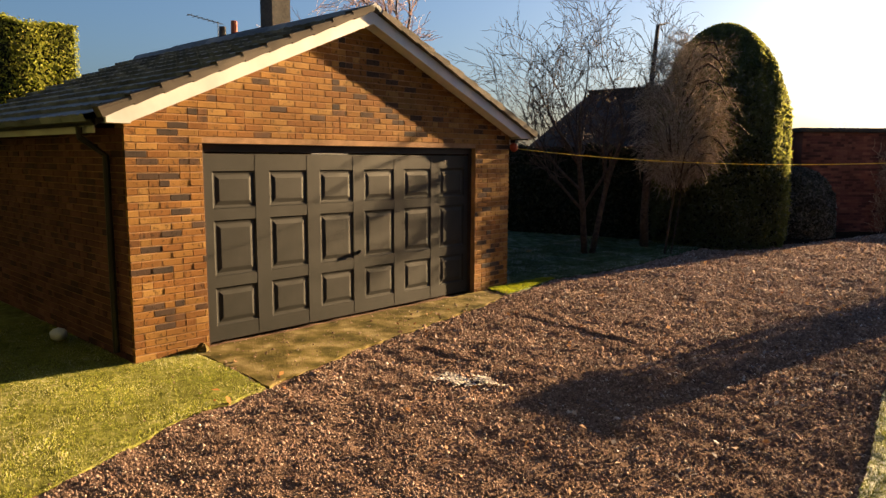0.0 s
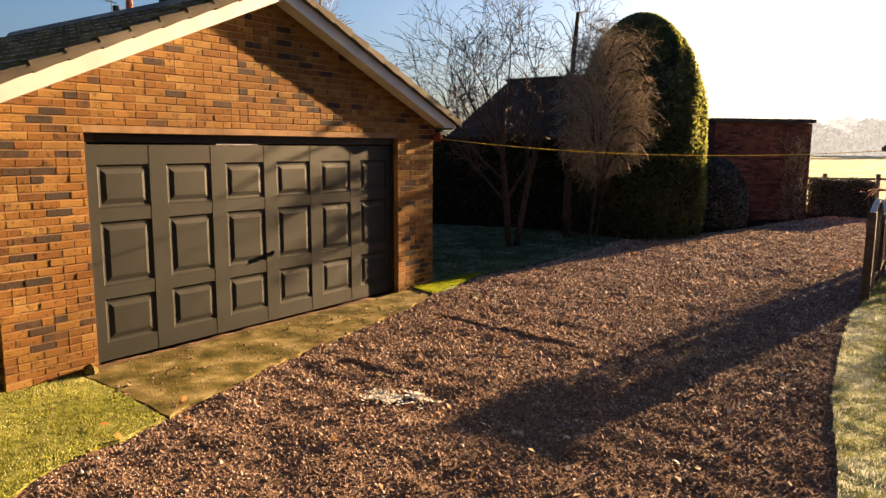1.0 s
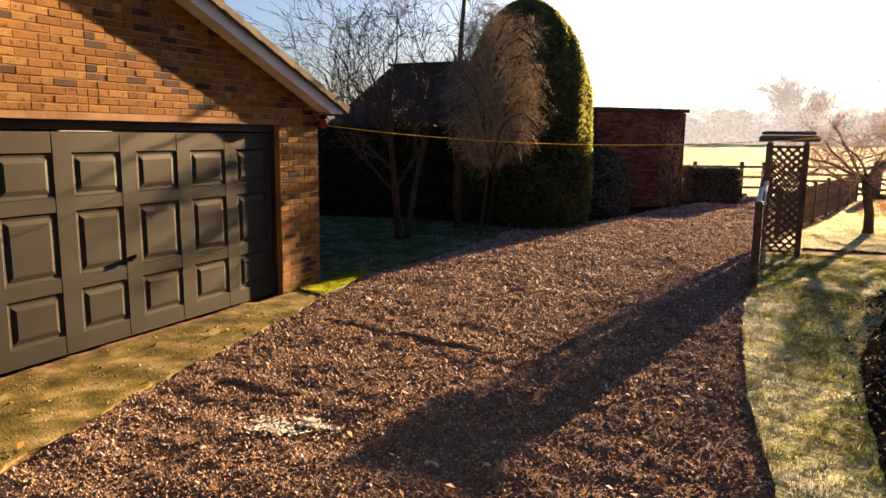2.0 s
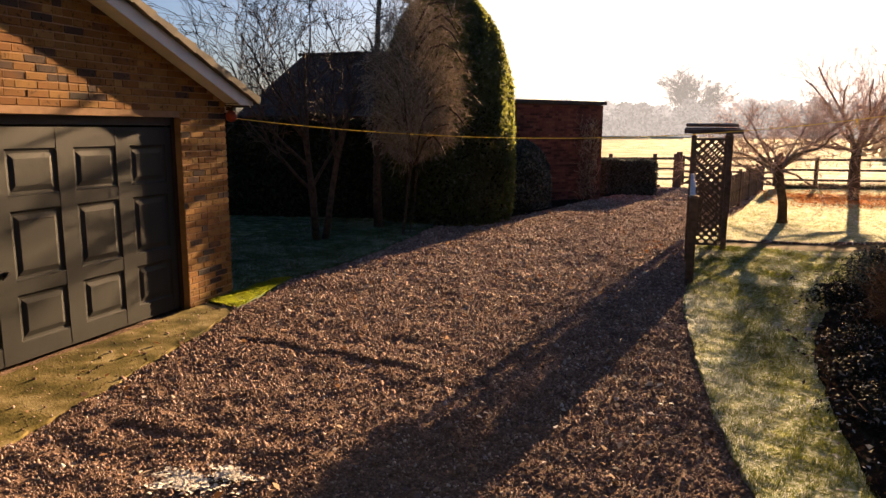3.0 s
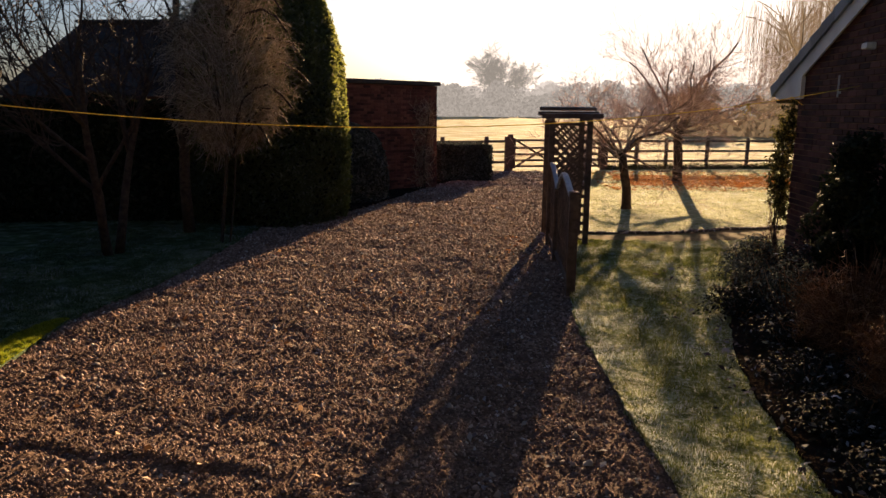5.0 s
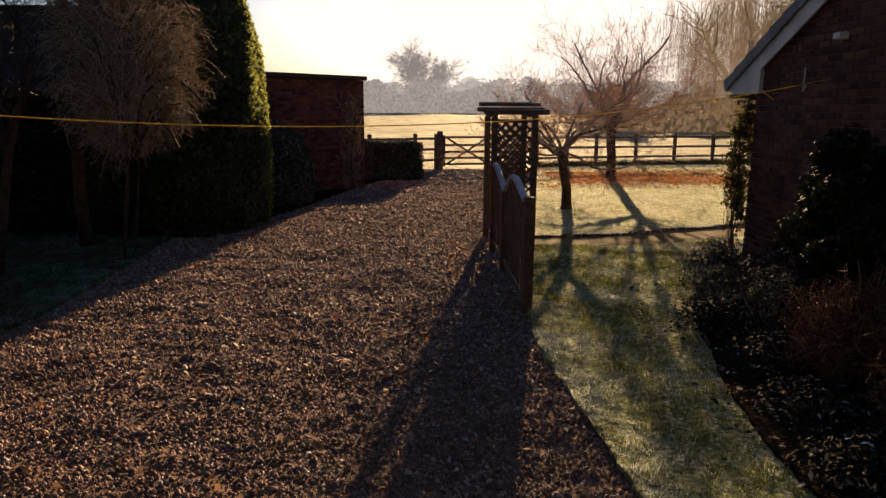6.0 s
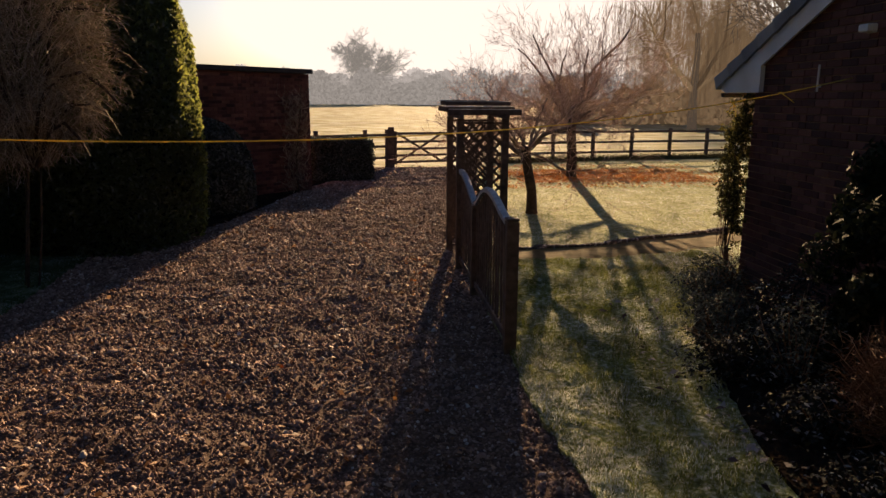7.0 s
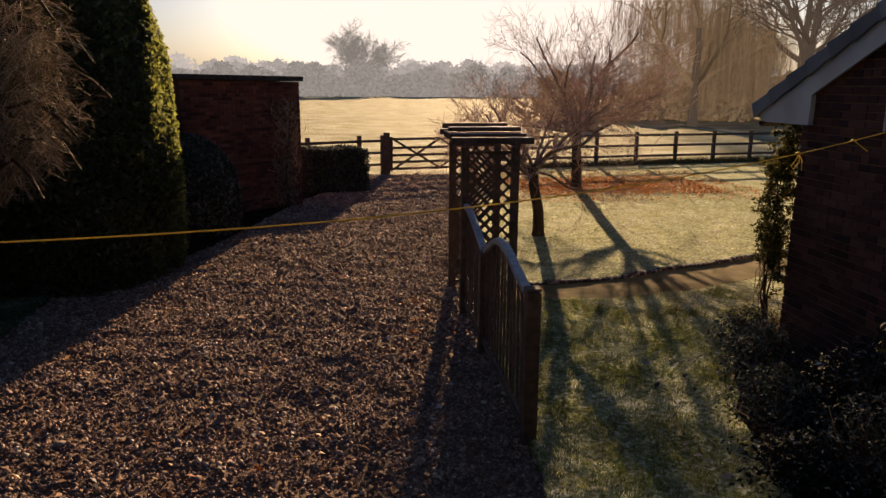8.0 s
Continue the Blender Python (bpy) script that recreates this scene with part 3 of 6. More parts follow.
EDGE = [(-0.35, 0), (-0.55, 3.5), (-0.74, 5.2), (-1.0, 6.95), (-1.17, 9.1), (-1.22, 10.5), (-1.14, 11.9), (-0.99, 11.9), (-0.98, 10.5), (-0.92, 9.1), (-0.73, 6.95), (-0.52, 5.2), (-0.37, 3.5), (-0.2, 0)]
blades("grass_rime", EDGE, 36000, 0.022, 0.0032, 0.03, M_RIME, "white rime on the lawn's edge along the gravel", "grass", 6, box=(-1.3, -0.2, 4.0, 11.9))
EDGE_WIDE = EDGE[:7] + [(x + 0.32 + 0.05 * math.sin(7 * y), y) for x, y in EDGE[7:]]
blades("grass_rime", EDGE_WIDE, 60000, 0.020, 0.0030, 0.03, M_RIME, "thinning white rime along the lawn's edge", "grass", 8, box=(-1.3, 0.2, 4.0, 11.9))
blades("grass_back", LAWN_BACK, 210000, 0.018, 0.0058, 0.035, M_FROST, "short frosted grass of the orchard lawn", "grass", 2, box=(-1.1, 12, 15.9, 31.5))
blades("grass_left", LAWN_LEFT, 160000, 0.015, 0.0052, 0.012, M_GRASS, "mossy yellow-green grass beside the garage", "grass", 3, rough=0.35, box=(-9.5, -3.0, -1.2, 3.3))
blades("grass_shade", LAWN_SHADE, 100000, 0.018, 0.005, 0.03, M_GRASS_SHADE, "thinly frosted grass in the hedge's shade", "grass", 4, box=(-9.5, -6.2, 8.1, 16.5))
# outline of the sunlit patch, painted in brighter blades
LIT_MOSS = [(-6.78, 8.32), (-6.28, 8.18), (-6.57, 9.9), (-6.72, 9.9), (-6.80, 8.9)]
blades("grass_moss", LIT_MOSS, 26000, 0.022, 0.004, 0.03, M_LIT_MOSS, "mossy grass patch at the garage corner, coloured as sunlit", "grass", 7)


# ---- brick walls ----
def brick_shapes(mat, lengths=(0.215, 0.1025), h=0.065, d=0.05):
    return [Shape().box(-L / 2, L / 2, -d, 0.0, -h / 2, h / 2, bevel=0.005).mesh("brick", mat) for L in lengths]


def brick_wall(parent, m, length, top, holes, mat, mat_joined, near, seed, limit=300):
    """Bricks in stretcher bond on a wall: u along it, its face towards -y of the pose m. top(u) is the height of the
    wall, holes are (u0, u1, v0, v1). The nearest bricks are objects, the rest is one part."""
    rng = random.Random(seed)
    full, half = brick_shapes(mat)
    found = []
    v, row = 0.0375, 0
    while v < 4.5:
        u = 0.0 if row % 2 == 0 else -0.1125
        while u < length:
            a, b = max(u, 0.0), min(u + 0.225, length)
            pieces = [(a, b)]
            for h0, h1, z0, z1 in holes:
                if z0 < v + 0.03 and v - 0.03 < z1:
                    out = []
                    for p, q in pieces:
                        if q <= h0 + 0.01 or p >= h1 - 0.01:
                            out.append((p, q))
                        else:
                            if p < h0 - 0.015:
                                out.append((p, h0))
                            if q > h1 + 0.015:
                                out.append((h1, q))
                    pieces = out
            for p, q in pieces:
                if q - p > 0.014 and max(v - top(p), v - top(q)) < 0:
                    split = q - p > 0.2 and rng.random() < 0.16
                    for s, e in (((p, (p + q) / 2), ((p + q) / 2, q)) if split else ((p, q),)):
                        found.append(((s + e) / 2, v, max(e - s - 0.01, 0.008)))
            u += 0.225
        v += 0.075
        row += 1
    found.sort(key=lambda f: math.hypot(f[0] - near[0], f[1] - near[1]))
    rest = Shape()
    for i, (u, v, w) in enumerate(found):
        kind, base = (full, 0.215) if w > 0.15 else (half, 0.1025)
        mm = m @ Matrix.Translation((u, 0.05 + rng.uniform(-0.003, 0.003), v)) @ Matrix.Diagonal((w / base, 1, 1, 1))
        if i < limit:
            ob = new("brick", kind)
            ob.parent = parent
            ob.matrix_local = mm
        else:
            rest.box(-base / 2, base / 2, -0.05, 0.0, -0.0325, 0.0325, m=mm, bevel=0.005)
    if rest.v:
        tagged(part("brickwork", rest, mat_joined, parent), kind="stuff")


# ---- garage ----
GX, GY0, GY1, RIDGE_Y, GBACK = -6.80, 2.66, 8.84, 5.75, -13.2
PITCH = 0.43
DY0, DY1, DTOP = 3.49, 8.0, 2.26


def roof_z(y, ridge_y, ridge_z, pitch=PITCH):
    return ridge_z - pitch * abs(y - ridge_y)


def tile_slope(roof, x0, x1, ridge_y, ridge_z, sign, run, seed, limit, pitch=PITCH):
    """Courses of overlapping roof tiles on one slope, eaves to ridge."""
    rng = random.Random(seed)
    ang = math.atan(pitch)
    w, gauge = 0.30, 0.33
    L = run / math.cos(ang)
    prof = Shape()
    xs = [-0.15, -0.11, -0.07, -0.03, 0.05, 0.09, 0.13, 0.145]
    zs = [0.0, 0.009, 0.009, 0.0, 0.0, 0.009, 0.009, 0.002]
    vs = [(x, -0.20, z + 0.072) for x, z in zip(xs, zs)] + [(x, 0.20, z + 0.012) for x, z in zip(xs, zs)] + [(-0.15, -0.20, 0.006), (0.145, -0.20, 0.006)]
    fs = [(i, i + 1, i + 9, i + 8) for i in range(7)] + [(16, 17, 7, 6, 5, 4, 3, 2, 1, 0)]
    prof.add(vs, fs)
    mesh = prof.mesh("tile", M_TILE)
    rest = Shape()
    n = 0
    rows = int(L / gauge) + 1
    cols = int((x1 - x0) / w)
    places = []
    for r in range(rows):
        s = L - 0.17 - r * gauge
        if s < 0.05:
            continue
        y = ridge_y + sign * s * math.cos(ang)
        z = ridge_z - s * math.sin(ang)
        for c in range(cols):
            places.append((x1 - (c + 0.5) * w, y, z + rng.uniform(-0.003, 0.003)))
    for x, y, z in places:
        m = Matrix.Translation((x, y, z)) @ pose(0, 0, 0, 0, 0, 0 if sign < 0 else 180) @ Matrix.Rotation(ang, 4, "X")
        if n < limit:
            ob = new("tile", mesh)
            ob.parent = roof
            ob.matrix_local = m
            n += 1
        else:
            rest.add(vs, fs, m)
    if rest.v:
        tagged(part("tiling", rest, M_TILE_J, roof), kind="stuff")


def verge_tiles(roof, x, ridge_y, ridge_z, runs, mat, pitch=PITCH):
    """Cloaked verge tiles along both rakes, each overlapping the one below."""
    ang = math.atan(pitch)
    s = Shape()
    for x0, x1, lo, hi in ((-0.11, 0.012, -0.018, 0.0), (0.012, 0.026, -0.024, -0.008), (0.026, 0.032, -0.022, -0.03)):
        s.prism([(-0.20, lo - 0.012), (0.16, lo + 0.006), (0.16, 0.052 + hi), (-0.20, 0.078 + hi)], "x", x0, x1)
    mesh = s.mesh("verge_tile", mat)
    for sign, run in zip((-1, 1), runs):
        L = run / math.cos(ang)
        k = 0
        while (k + 0.5) * 0.33 < L:
            d = L - (k + 0.5) * 0.33
            ob = new("verge_tile", mesh)
            ob.parent = roof
            ob.matrix_local = Matrix.Translation((x, ridge_y + sign * d * math.cos(ang), ridge_z - d * math.sin(ang))) @ pose(0, 0, 0, 0, 0, 0) @ (Matrix.Rotation(ang, 4, "X") if sign < 0 else Matrix.Rotation(-ang, 4, "X") @ Matrix.Diagonal((1, -1, 1, 1)))
            k += 1


def garage_door(garage):
    door = part("door", Shape(), M_DOOR, garage, "dark grey up-and-over door with raised panels")
    x = GX - 0.10
    y0, y1, z0, z1 = DY0 + 0.06, DY1 - 0.06, 0.03, 2.15
    leaf = Shape()
    leaf.box(x - 0.05, x - 0.022, y0, y1, z0, z1)
    W = (y1 - y0) / 6
    rows = [(0.21, 0.64), (0.78, 1.40), (1.54, 1.95)]
    for i in range(7):
        a = y0 if i == 0 else y0 + i * W - 0.095
        b = y1 if i == 6 else y0 + i * W + 0.095
        leaf.box(x - 0.03, x, a, b, z0, z1, bevel=0.006)
    for a, b in ((z0, 0.21), (0.64, 0.78), (1.40, 1.54), (1.95, z1)):
        leaf.box(x - 0.03, x - 0.002, y0 + 0.01, y1 - 0.01, a, b, bevel=0.006)
    part("leaf", leaf, M_DOOR, door)
    meshes = {}
    for i in range(6):
        for k, (a, b) in enumerate(rows):
            if k not in meshes:
                w, h = W - 0.19, b - a
                p = Shape()
                ring = lambda e, d: [(d, e, e), (d, w - e, e), (d, w - e, h - e), (d, e, h - e)]
                vs = ring(0.0, 0.003) + ring(0.012, -0.009) + ring(0.035, -0.012) + ring(0.08, -0.002) + ring(0.085, -0.001)
                fs = [(r + j, r + (j + 1) % 4, r + 4 + (j + 1) % 4, r + 4 + j) for r in (0, 4, 8, 12) for j in range(4)] + [(16, 17, 18, 19)]
                p.add(vs, fs)
                meshes[k] = p.mesh("panel", M_DOOR)
            ob = new("panel", meshes[k])
            ob.parent = door
            ob.location = (x - 0.003, y0 + i * W + 0.095, a)
    h = Shape()
    yc, zc = y0 + 3 * W, 0.86
    h.tube([(x, yc, zc), (x + 0.05, yc, zc)], 0.028, 10)
    h.tube([(x + 0.045, yc - 0.01, zc), (x + 0.05, yc - 0.07, zc - 0.03)], [0.012, 0.009], 8)
    part("handle", h, M_BLACK, door, "small black turning handle")
    part("metal_strip", Shape().box(x - 0.02, x + 0.004, y0 + 2 * W - 0.02, y0 + 2.75 * W, z1 + 0.002, z1 + 0.009), M_WHITE, door, "thin pale strip along part of the top edge")
    fr = Shape()
    xa, xb = GX - 0.13, GX - 0.085
    fr.box(xa, xb, DY0, DY0 + 0.06, 0.02, DTOP)
    fr.box(xa, xb, DY1 - 0.06, DY1, 0.02, DTOP)
    fr.box(xa, xb - 0.003, DY0 + 0.06, DY1 - 0.06, DTOP - 0.09, DTOP)
    part("door_frame", fr, M_FRAME, garage, "dark stained timber door frame")


def garage():
    g = thing("garage", "red brick garage with tiled gable roof and dark grey door", "garage", (0, 0, 0))
    wall = part("front_wall", Shape(), M_MORTAR, g, "orange-red brick gable wall with dark flecked bricks")
    ztop = lambda y: roof_z(y, RIDGE_Y, 3.86)
    s = Shape()
    d, f = GX - 0.22, GX - 0.006
    w0, w1 = GY0 + 0.012, GY1 - 0.012
    s.prism([(w0, 0), (DY0, 0), (DY0, DTOP), (w0, DTOP)], "x", d, f)
    s.prism([(DY1, 0), (w1, 0), (w1, DTOP), (DY1, DTOP)], "x", d, f)
    s.prism([(w0, DTOP), (w1, DTOP), (w1, ztop(w1)), (RIDGE_Y, ztop(RIDGE_Y)), (w0, ztop(w0))], "x", d, f)
    part("backing", s, M_MORTAR, wall)
    # bricks: u runs along +y, the face looks to +x
    m = Matrix.Translation((GX, GY0, 0.0)) @ pose(0, 0, 0, 0, 0, 90)
    brick_wall(wall, m, GY1 - GY0, lambda u: ztop(GY0 + u) - 0.02, [(DY0 - GY0, DY1 - GY0, -1, DTOP)], M_BRICK, M_BRICK_J, (0.3, 1.4), 11, 300)
    for name, y, mm in (("side_wall", GY0, Matrix.Translation((GBACK, GY0, 0))), ("side_wall", GY1, Matrix.Translation((GX - 0.05, GY1, 0)) @ pose(0, 0, 0, 0, 0, 180))):
        w = part(name, Shape(), M_MORTAR, g)
        s = Shape()
        s.box(GBACK, d - 0.001, (y + 0.012 if y == GY0 else y - 0.22), (y + 0.22 if y == GY0 else y - 0.012), 0, 2.40)
        part("backing", s, M_MORTAR, w)
        # darker bricks than the front: shade put into the colour
        brick_wall(w, mm, abs(GBACK - GX) - 0.05, lambda u: 2.40, [], M_BRICK_DULL_SHADE, M_BRICK_DULL_SHADE_J, (6.0, 1.0) if y == GY0 else (0.5, 1.0), 12, 150)
    s = Shape().prism([(GY0 + 0.22, 0), (GY1 - 0.22, 0), (GY1 - 0.22, 2.4), (RIDGE_Y, 3.7), (GY0 + 0.22, 2.4)], "x", GBACK, GBACK + 0.2)
    part("back_wall", s, M_MORTAR, g)
    # roof: deck, tiles, verge tiles, ridge tiles
    roof = part("roof", Shape(), M_TILE, g, "blue-grey concrete tiles rimed with frost")
    run, rz, xf, xb = 3.40, 3.93, -6.60, -13.35
    deck = Shape()
    e = RIDGE_Y - run, RIDGE_Y + run
    zz = rz - PITCH * run
    deck.prism([(e[0], zz - 0.06), (RIDGE_Y, rz - 0.06), (e[1], zz - 0.06), (e[1], zz), (RIDGE_Y, rz), (e[0], zz)], "x", xb, xf - 0.04)
    part("deck", deck, M_FRAME, roof)
    tile_slope(roof, xb, xf - 0.06, RIDGE_Y, rz, -1, run + 0.05, 3, 290)
    tile_slope(roof, xb, xf - 0.06, RIDGE_Y, rz, 1, run + 0.05, 4, 0)
    verge_tiles(roof, xf + 0.04, RIDGE_Y, rz + 0.03, (3.36, 3.43), M_VERGE)
    ridge = Shape()
    ridge.prism([(-0.13, -0.045), (-0.075, 0.03), (0, 0.06), (0.075, 0.03), (0.13, -0.045), (0.09, -0.045), (0, 0.02), (-0.09, -0.045)], "x", -0.225, 0.22)
    rm = ridge.mesh("ridge_tile", M_TILE)
    for i in range(15):
        ob = new("ridge_tile", rm)
        ob.parent = roof
        ob.location = (xf - 0.16 - i * 0.45, RIDGE_Y, rz + 0.03)
    # bargeboards with boxed ends, soffit, fascia, gutter
    bx0, bx1 = -6.615, -6.59
    for sgn in (-1, 1):
        b = Shape()
        ye, yb = RIDGE_Y + sgn * (3.39 if sgn > 0 else 3.33), RIDGE_Y + sgn * 3.10
        zb = 2.43
        t = lambda y: 3.925 - PITCH * abs(y - RIDGE_Y)
        pts = [(RIDGE_Y, t(RIDGE_Y)), (ye, t(ye)), (ye, zb), (yb, zb), (yb, t(yb) - 0.148), (RIDGE_Y, t(RIDGE_Y) - 0.148)]
        b.prism(pts if sgn > 0 else pts[::-1], "x", bx0, bx1)
        part("bargeboard", b, M_WHITE, g, "white painted bargeboard with boxed end")
        b = Shape()
        b.box(GX + 0.003, bx0 - 0.002, min(yb, ye), max(yb, ye), zb, zb + 0.012)
        b.box(GX - 0.1, bx0 - 0.002, ye - 0.012 if sgn > 0 else ye, ye if sgn > 0 else ye + 0.012, zb + 0.013, t(ye))
        b.prism([(yb, t(yb) - 0.143), (RIDGE_Y, t(RIDGE_Y) - 0.143), (RIDGE_Y, t(RIDGE_Y) - 0.128), (yb, t(yb) - 0.128)], "x", GX + 0.003, bx0 - 0.002)
        part("soffit", b, M_WHITE, g)
        b = Shape().box(GBACK, GX - 0.11, ye - 0.02 if sgn > 0 else ye, ye if sgn > 0 else ye + 0.02, 2.34, 2.47)
        part("fascia", b, M_WHITE, g)
        gu = Shape()
        yo = ye + sgn * 0.06
        arc = [(yo + 0.055 * math.cos(a), 2.46 - 0.055 * math.sin(a)) for a in np.linspace(0, math.pi, 8)] + [(yo + 0.05 * math.cos(a), 2.46 - 0.05 * math.sin(a)) for a in np.linspace(math.pi, 0, 8)]
        gu.prism(arc, "x", GBACK, -6.66)
        part("gutter", gu, M_BLACK, g, "black half-round plastic gutter")
        if sgn < 0:
            dp = Shape()
            dp.tube([(GX - 0.3, yo, 2.40), (GX - 0.3, yo, 2.30), (GX - 0.3, GY0 - 0.06, 2.12), (GX - 0.3, GY0 - 0.06, 0.08)], 0.034, 10)
            part("downpipe", dp, M_BLACK, g, "black plastic downpipe")
    garage_door(g)
    return g


garage()
ab = thing("alarm_box", "small round red box under the garage eaves, darkened for shade", "alarm box", (-6.74, 8.88, 2.29))
part("cover", Shape().blob((0, 0, 0), (0.072, 0.066, 0.075), random.Random(8), 0.01, 10, 16), M_RED_SHADED, ab, smooth=True)
part("bracket", Shape().box(-0.05, 0.05, -0.03, 0.03, 0.07, 0.115, bevel=0.006), M_FRAME, ab)


# ---- house on the other side of the drive ----
HX, HY1, HRIDGE, HRZ = 2.00, 13.28, 9.2, 4.855


def house():
    h = thing("house", "brick bungalow gable with white bargeboard, in shade", "house")
    wall = part("gable_wall", Shape(), M_MORTAR, h, "shaded dull red brick gable wall")
    y0 = 2 * HRIDGE - HY1
    zt = lambda y: roof_z(y, HRIDGE, HRZ - 0.12, 0.485)
    s = Shape()
    s.prism([(y0, 0), (HY1, 0), (HY1, zt(HY1)), (HRIDGE, zt(HRIDGE)), (y0, zt(y0))], "x", HX + 0.012, HX + 0.25)
    part("backing", s, M_MORTAR, wall)
    m = Matrix.Translation((HX, HY1, 0)) @ pose(0, 0, 0, 0, 0, -90)
    brick_wall(wall, m, 4.0, lambda u: zt(HY1 - u) - 0.02, [], M_BRICK_DULL_SHADE, M_BRICK_DULL_SHADE_J, (0.8, 2.0), 21, 300)
    s = Shape().box(HX + 0.25, 12, HY1 - 0.25, HY1, 0, 2.5)
    part("side_wall", s, M_MORTAR, h)
    s = Shape().box(HX + 0.25, 12, y0, y0 + 0.25, 0, 2.5)
    part("side_wall", s, M_MORTAR, h)
    s = Shape().box(11.75, 12, y0 + 0.25, HY1 - 0.25, 0, 2.5)
    part("back_wall", s, M_MORTAR, h)
    roof = part("roof", Shape(), M_TILE, h, "dark concrete tiles edged with frost")
    run = 14.05 - HRIDGE
    xf, zz = 1.945, HRZ - 0.485 * run
    s = Shape().prism([(HRIDGE - run, zz - 0.06), (HRIDGE, HRZ - 0.06), (HRIDGE + run, zz - 0.06), (HRIDGE + run, zz), (HRIDGE, HRZ), (HRIDGE - run, zz)], "x", xf + 0.05, 12.2)
    part("deck", s, M_FRAME, roof)
    tile_slope(roof, xf + 0.05, 11.9, HRIDGE, HRZ, 1, run, 8, 0, 0.485)
    s = Shape()
    ang = math.atan(0.485)
    s.prism([(-0.20, -0.085), (0.16, -0.068), (0.16, 0.052), (-0.20, 0.078)], "x", -0.03, 0.12)
    vm = s.mesh("verge_tile", M_TILE)
    for k in range(15):
        d = run / math.cos(ang) - (k + 0.5) * 0.33
        ob = new("verge_tile", vm)
        ob.parent = roof
        ob.matrix_local = Matrix.Translation((xf - 0.005, HRIDGE + d * math.cos(ang), HRZ + 0.03 - d * math.sin(ang))) @ Matrix.Rotation(-ang, 4, "X") @ Matrix.Diagonal((1, -1, 1, 1))
    t = lambda y: HRZ - 0.05 - 0.485 * abs(y - HRIDGE)
    ye, yb, zb = 13.98, 13.11, 2.40
    s = Shape().prism([(HRIDGE, t(HRIDGE)), (HRIDGE, t(HRIDGE) - 0.215), (yb, t(yb) - 0.215), (yb, zb), (ye - 0.13, zb), (ye, t(ye) - 0.05), (ye, t(ye))], "x", xf, xf + 0.025)
    part("bargeboard", s, M_WHITE, h, "white painted bargeboard with boxed end")
    s = Shape()
    s.box(xf + 0.027, HX - 0.003, yb, ye - 0.1, zb, zb + 0.012)
    s.box(xf + 0.027, HX - 0.003, yb, yb + 0.02, zb + 0.013, t(yb) - 0.215)
    part("soffit", s, M_WHITE, h)
    gu = Shape()
    arc = [(ye + 0.04 + 0.055 * math.cos(a), 2.40 - 0.055 * math.sin(a)) for a in np.linspace(0, math.pi, 8)] + [(ye + 0.04 + 0.05 * math.cos(a), 2.40 - 0.05 * math.sin(a)) for a in np.linspace(math.pi, 0, 8)]
    gu.prism(arc, "x", xf + 0.05, 12)
    part("gutter", gu, M_BLACK, h)


house()
lamp = thing("wall_light", "small white floodlight on the house gable", "wall light", (HX, 11.43, 2.94))
s = Shape()
s.tube([(HX - 0.03, 12.1, 2.40), (HX - 0.03, 12.1, 2.66)], 0.011, 8)
s.box(HX - 0.03, HX - 0.001, 12.08, 12.12, 2.44, 2.47)
solo("wall_bracket", s, M_WHITE, "short white upright bracket on the house gable", "bracket")
part("back_box", Shape().box(-0.06, -0.001, -0.04, 0.04, -0.04, 0.04, bevel=0.008), M_WHITE, lamp)
part("head", Shape().box(-0.11, -0.06, -0.06, 0.06, -0.035, 0.035, bevel=0.01), M_LAMP, lamp)


# ---- rope across the drive ----
def rope():
    r = thing("rope", "taut yellow rope strung from garage eaves to the house", "rope", (0, 0, 0))
    a, b = Vector((-6.76, 8.93, 2.27)), Vector((1.985, 11.62, 2.52))
    at = lambda t: a.lerp(b, t) - Vector((0, 0, 4 * 0.34 * t * (1 - t) * (1.0 + 0.08 * (t - 0.5))))
    part("line", Shape().tube([at(i / 60) for i in range(61)], 0.0048, 6), M_ROPE, r, smooth=True)
    k = Shape()
    for t in (0.845,):
        p = at(t)
        k.tube([p - Vector((0.03, 0.01, 0)), p + Vector((0.0, 0.012, 0.004)), p + Vector((0.03, 0.01, 0))], [0.006, 0.011, 0.006], 6)
    p = at(0.845)
    k.tube([p, p + Vector((-0.02, 0, -0.05)), p + Vector((-0.05, 0, -0.09)), p + Vector((-0.02, 0.01, -0.11)), p + Vector((0.01, 0, -0.06)), p], 0.004, 5)
    k.tube([p, p + Vector((0.03, 0, -0.05)), p + Vector((0.035, 0, -0.12))], 0.0035, 5)
    part("knot", k, M_ROPE, r)
    k = Shape()
    p = at(0.905)
    k.tube([p - Vector((0.03, 0.01, 0)), p + Vector((0.0, 0.012, 0.004)), p + Vector((0.03, 0.01, 0))], [0.006, 0.011, 0.006], 6)
    k.tube([p, p + Vector((0.05, 0.0, -0.03)), p + Vector((0.13, 0.01, -0.08))], 0.004, 5)
    part("knot", k, M_ROPE, r)


rope()


# ---- unseen dark walls added behind the walk to block sky light ----
solo("wall_south", Shape().box(-16.4, 16, -4.0, -3.6, 0, 11), M_SKY_BLOCKER, "unseen plain dark wall added to block sky light", "wall", kind="structure")
solo("wall_west", Shape().box(-16.4, -16.0, -3.599, 2.2, 0, 8), M_SKY_BLOCKER, "unseen plain dark wall added to block sky light", "wall", kind="structure")
solo("wall_east", Shape().box(3.4, 3.8, -3.599, 4.9, 0, 9), M_SKY_BLOCKER, "unseen plain dark wall added beside the drive to block sky light", "wall", kind="structure")

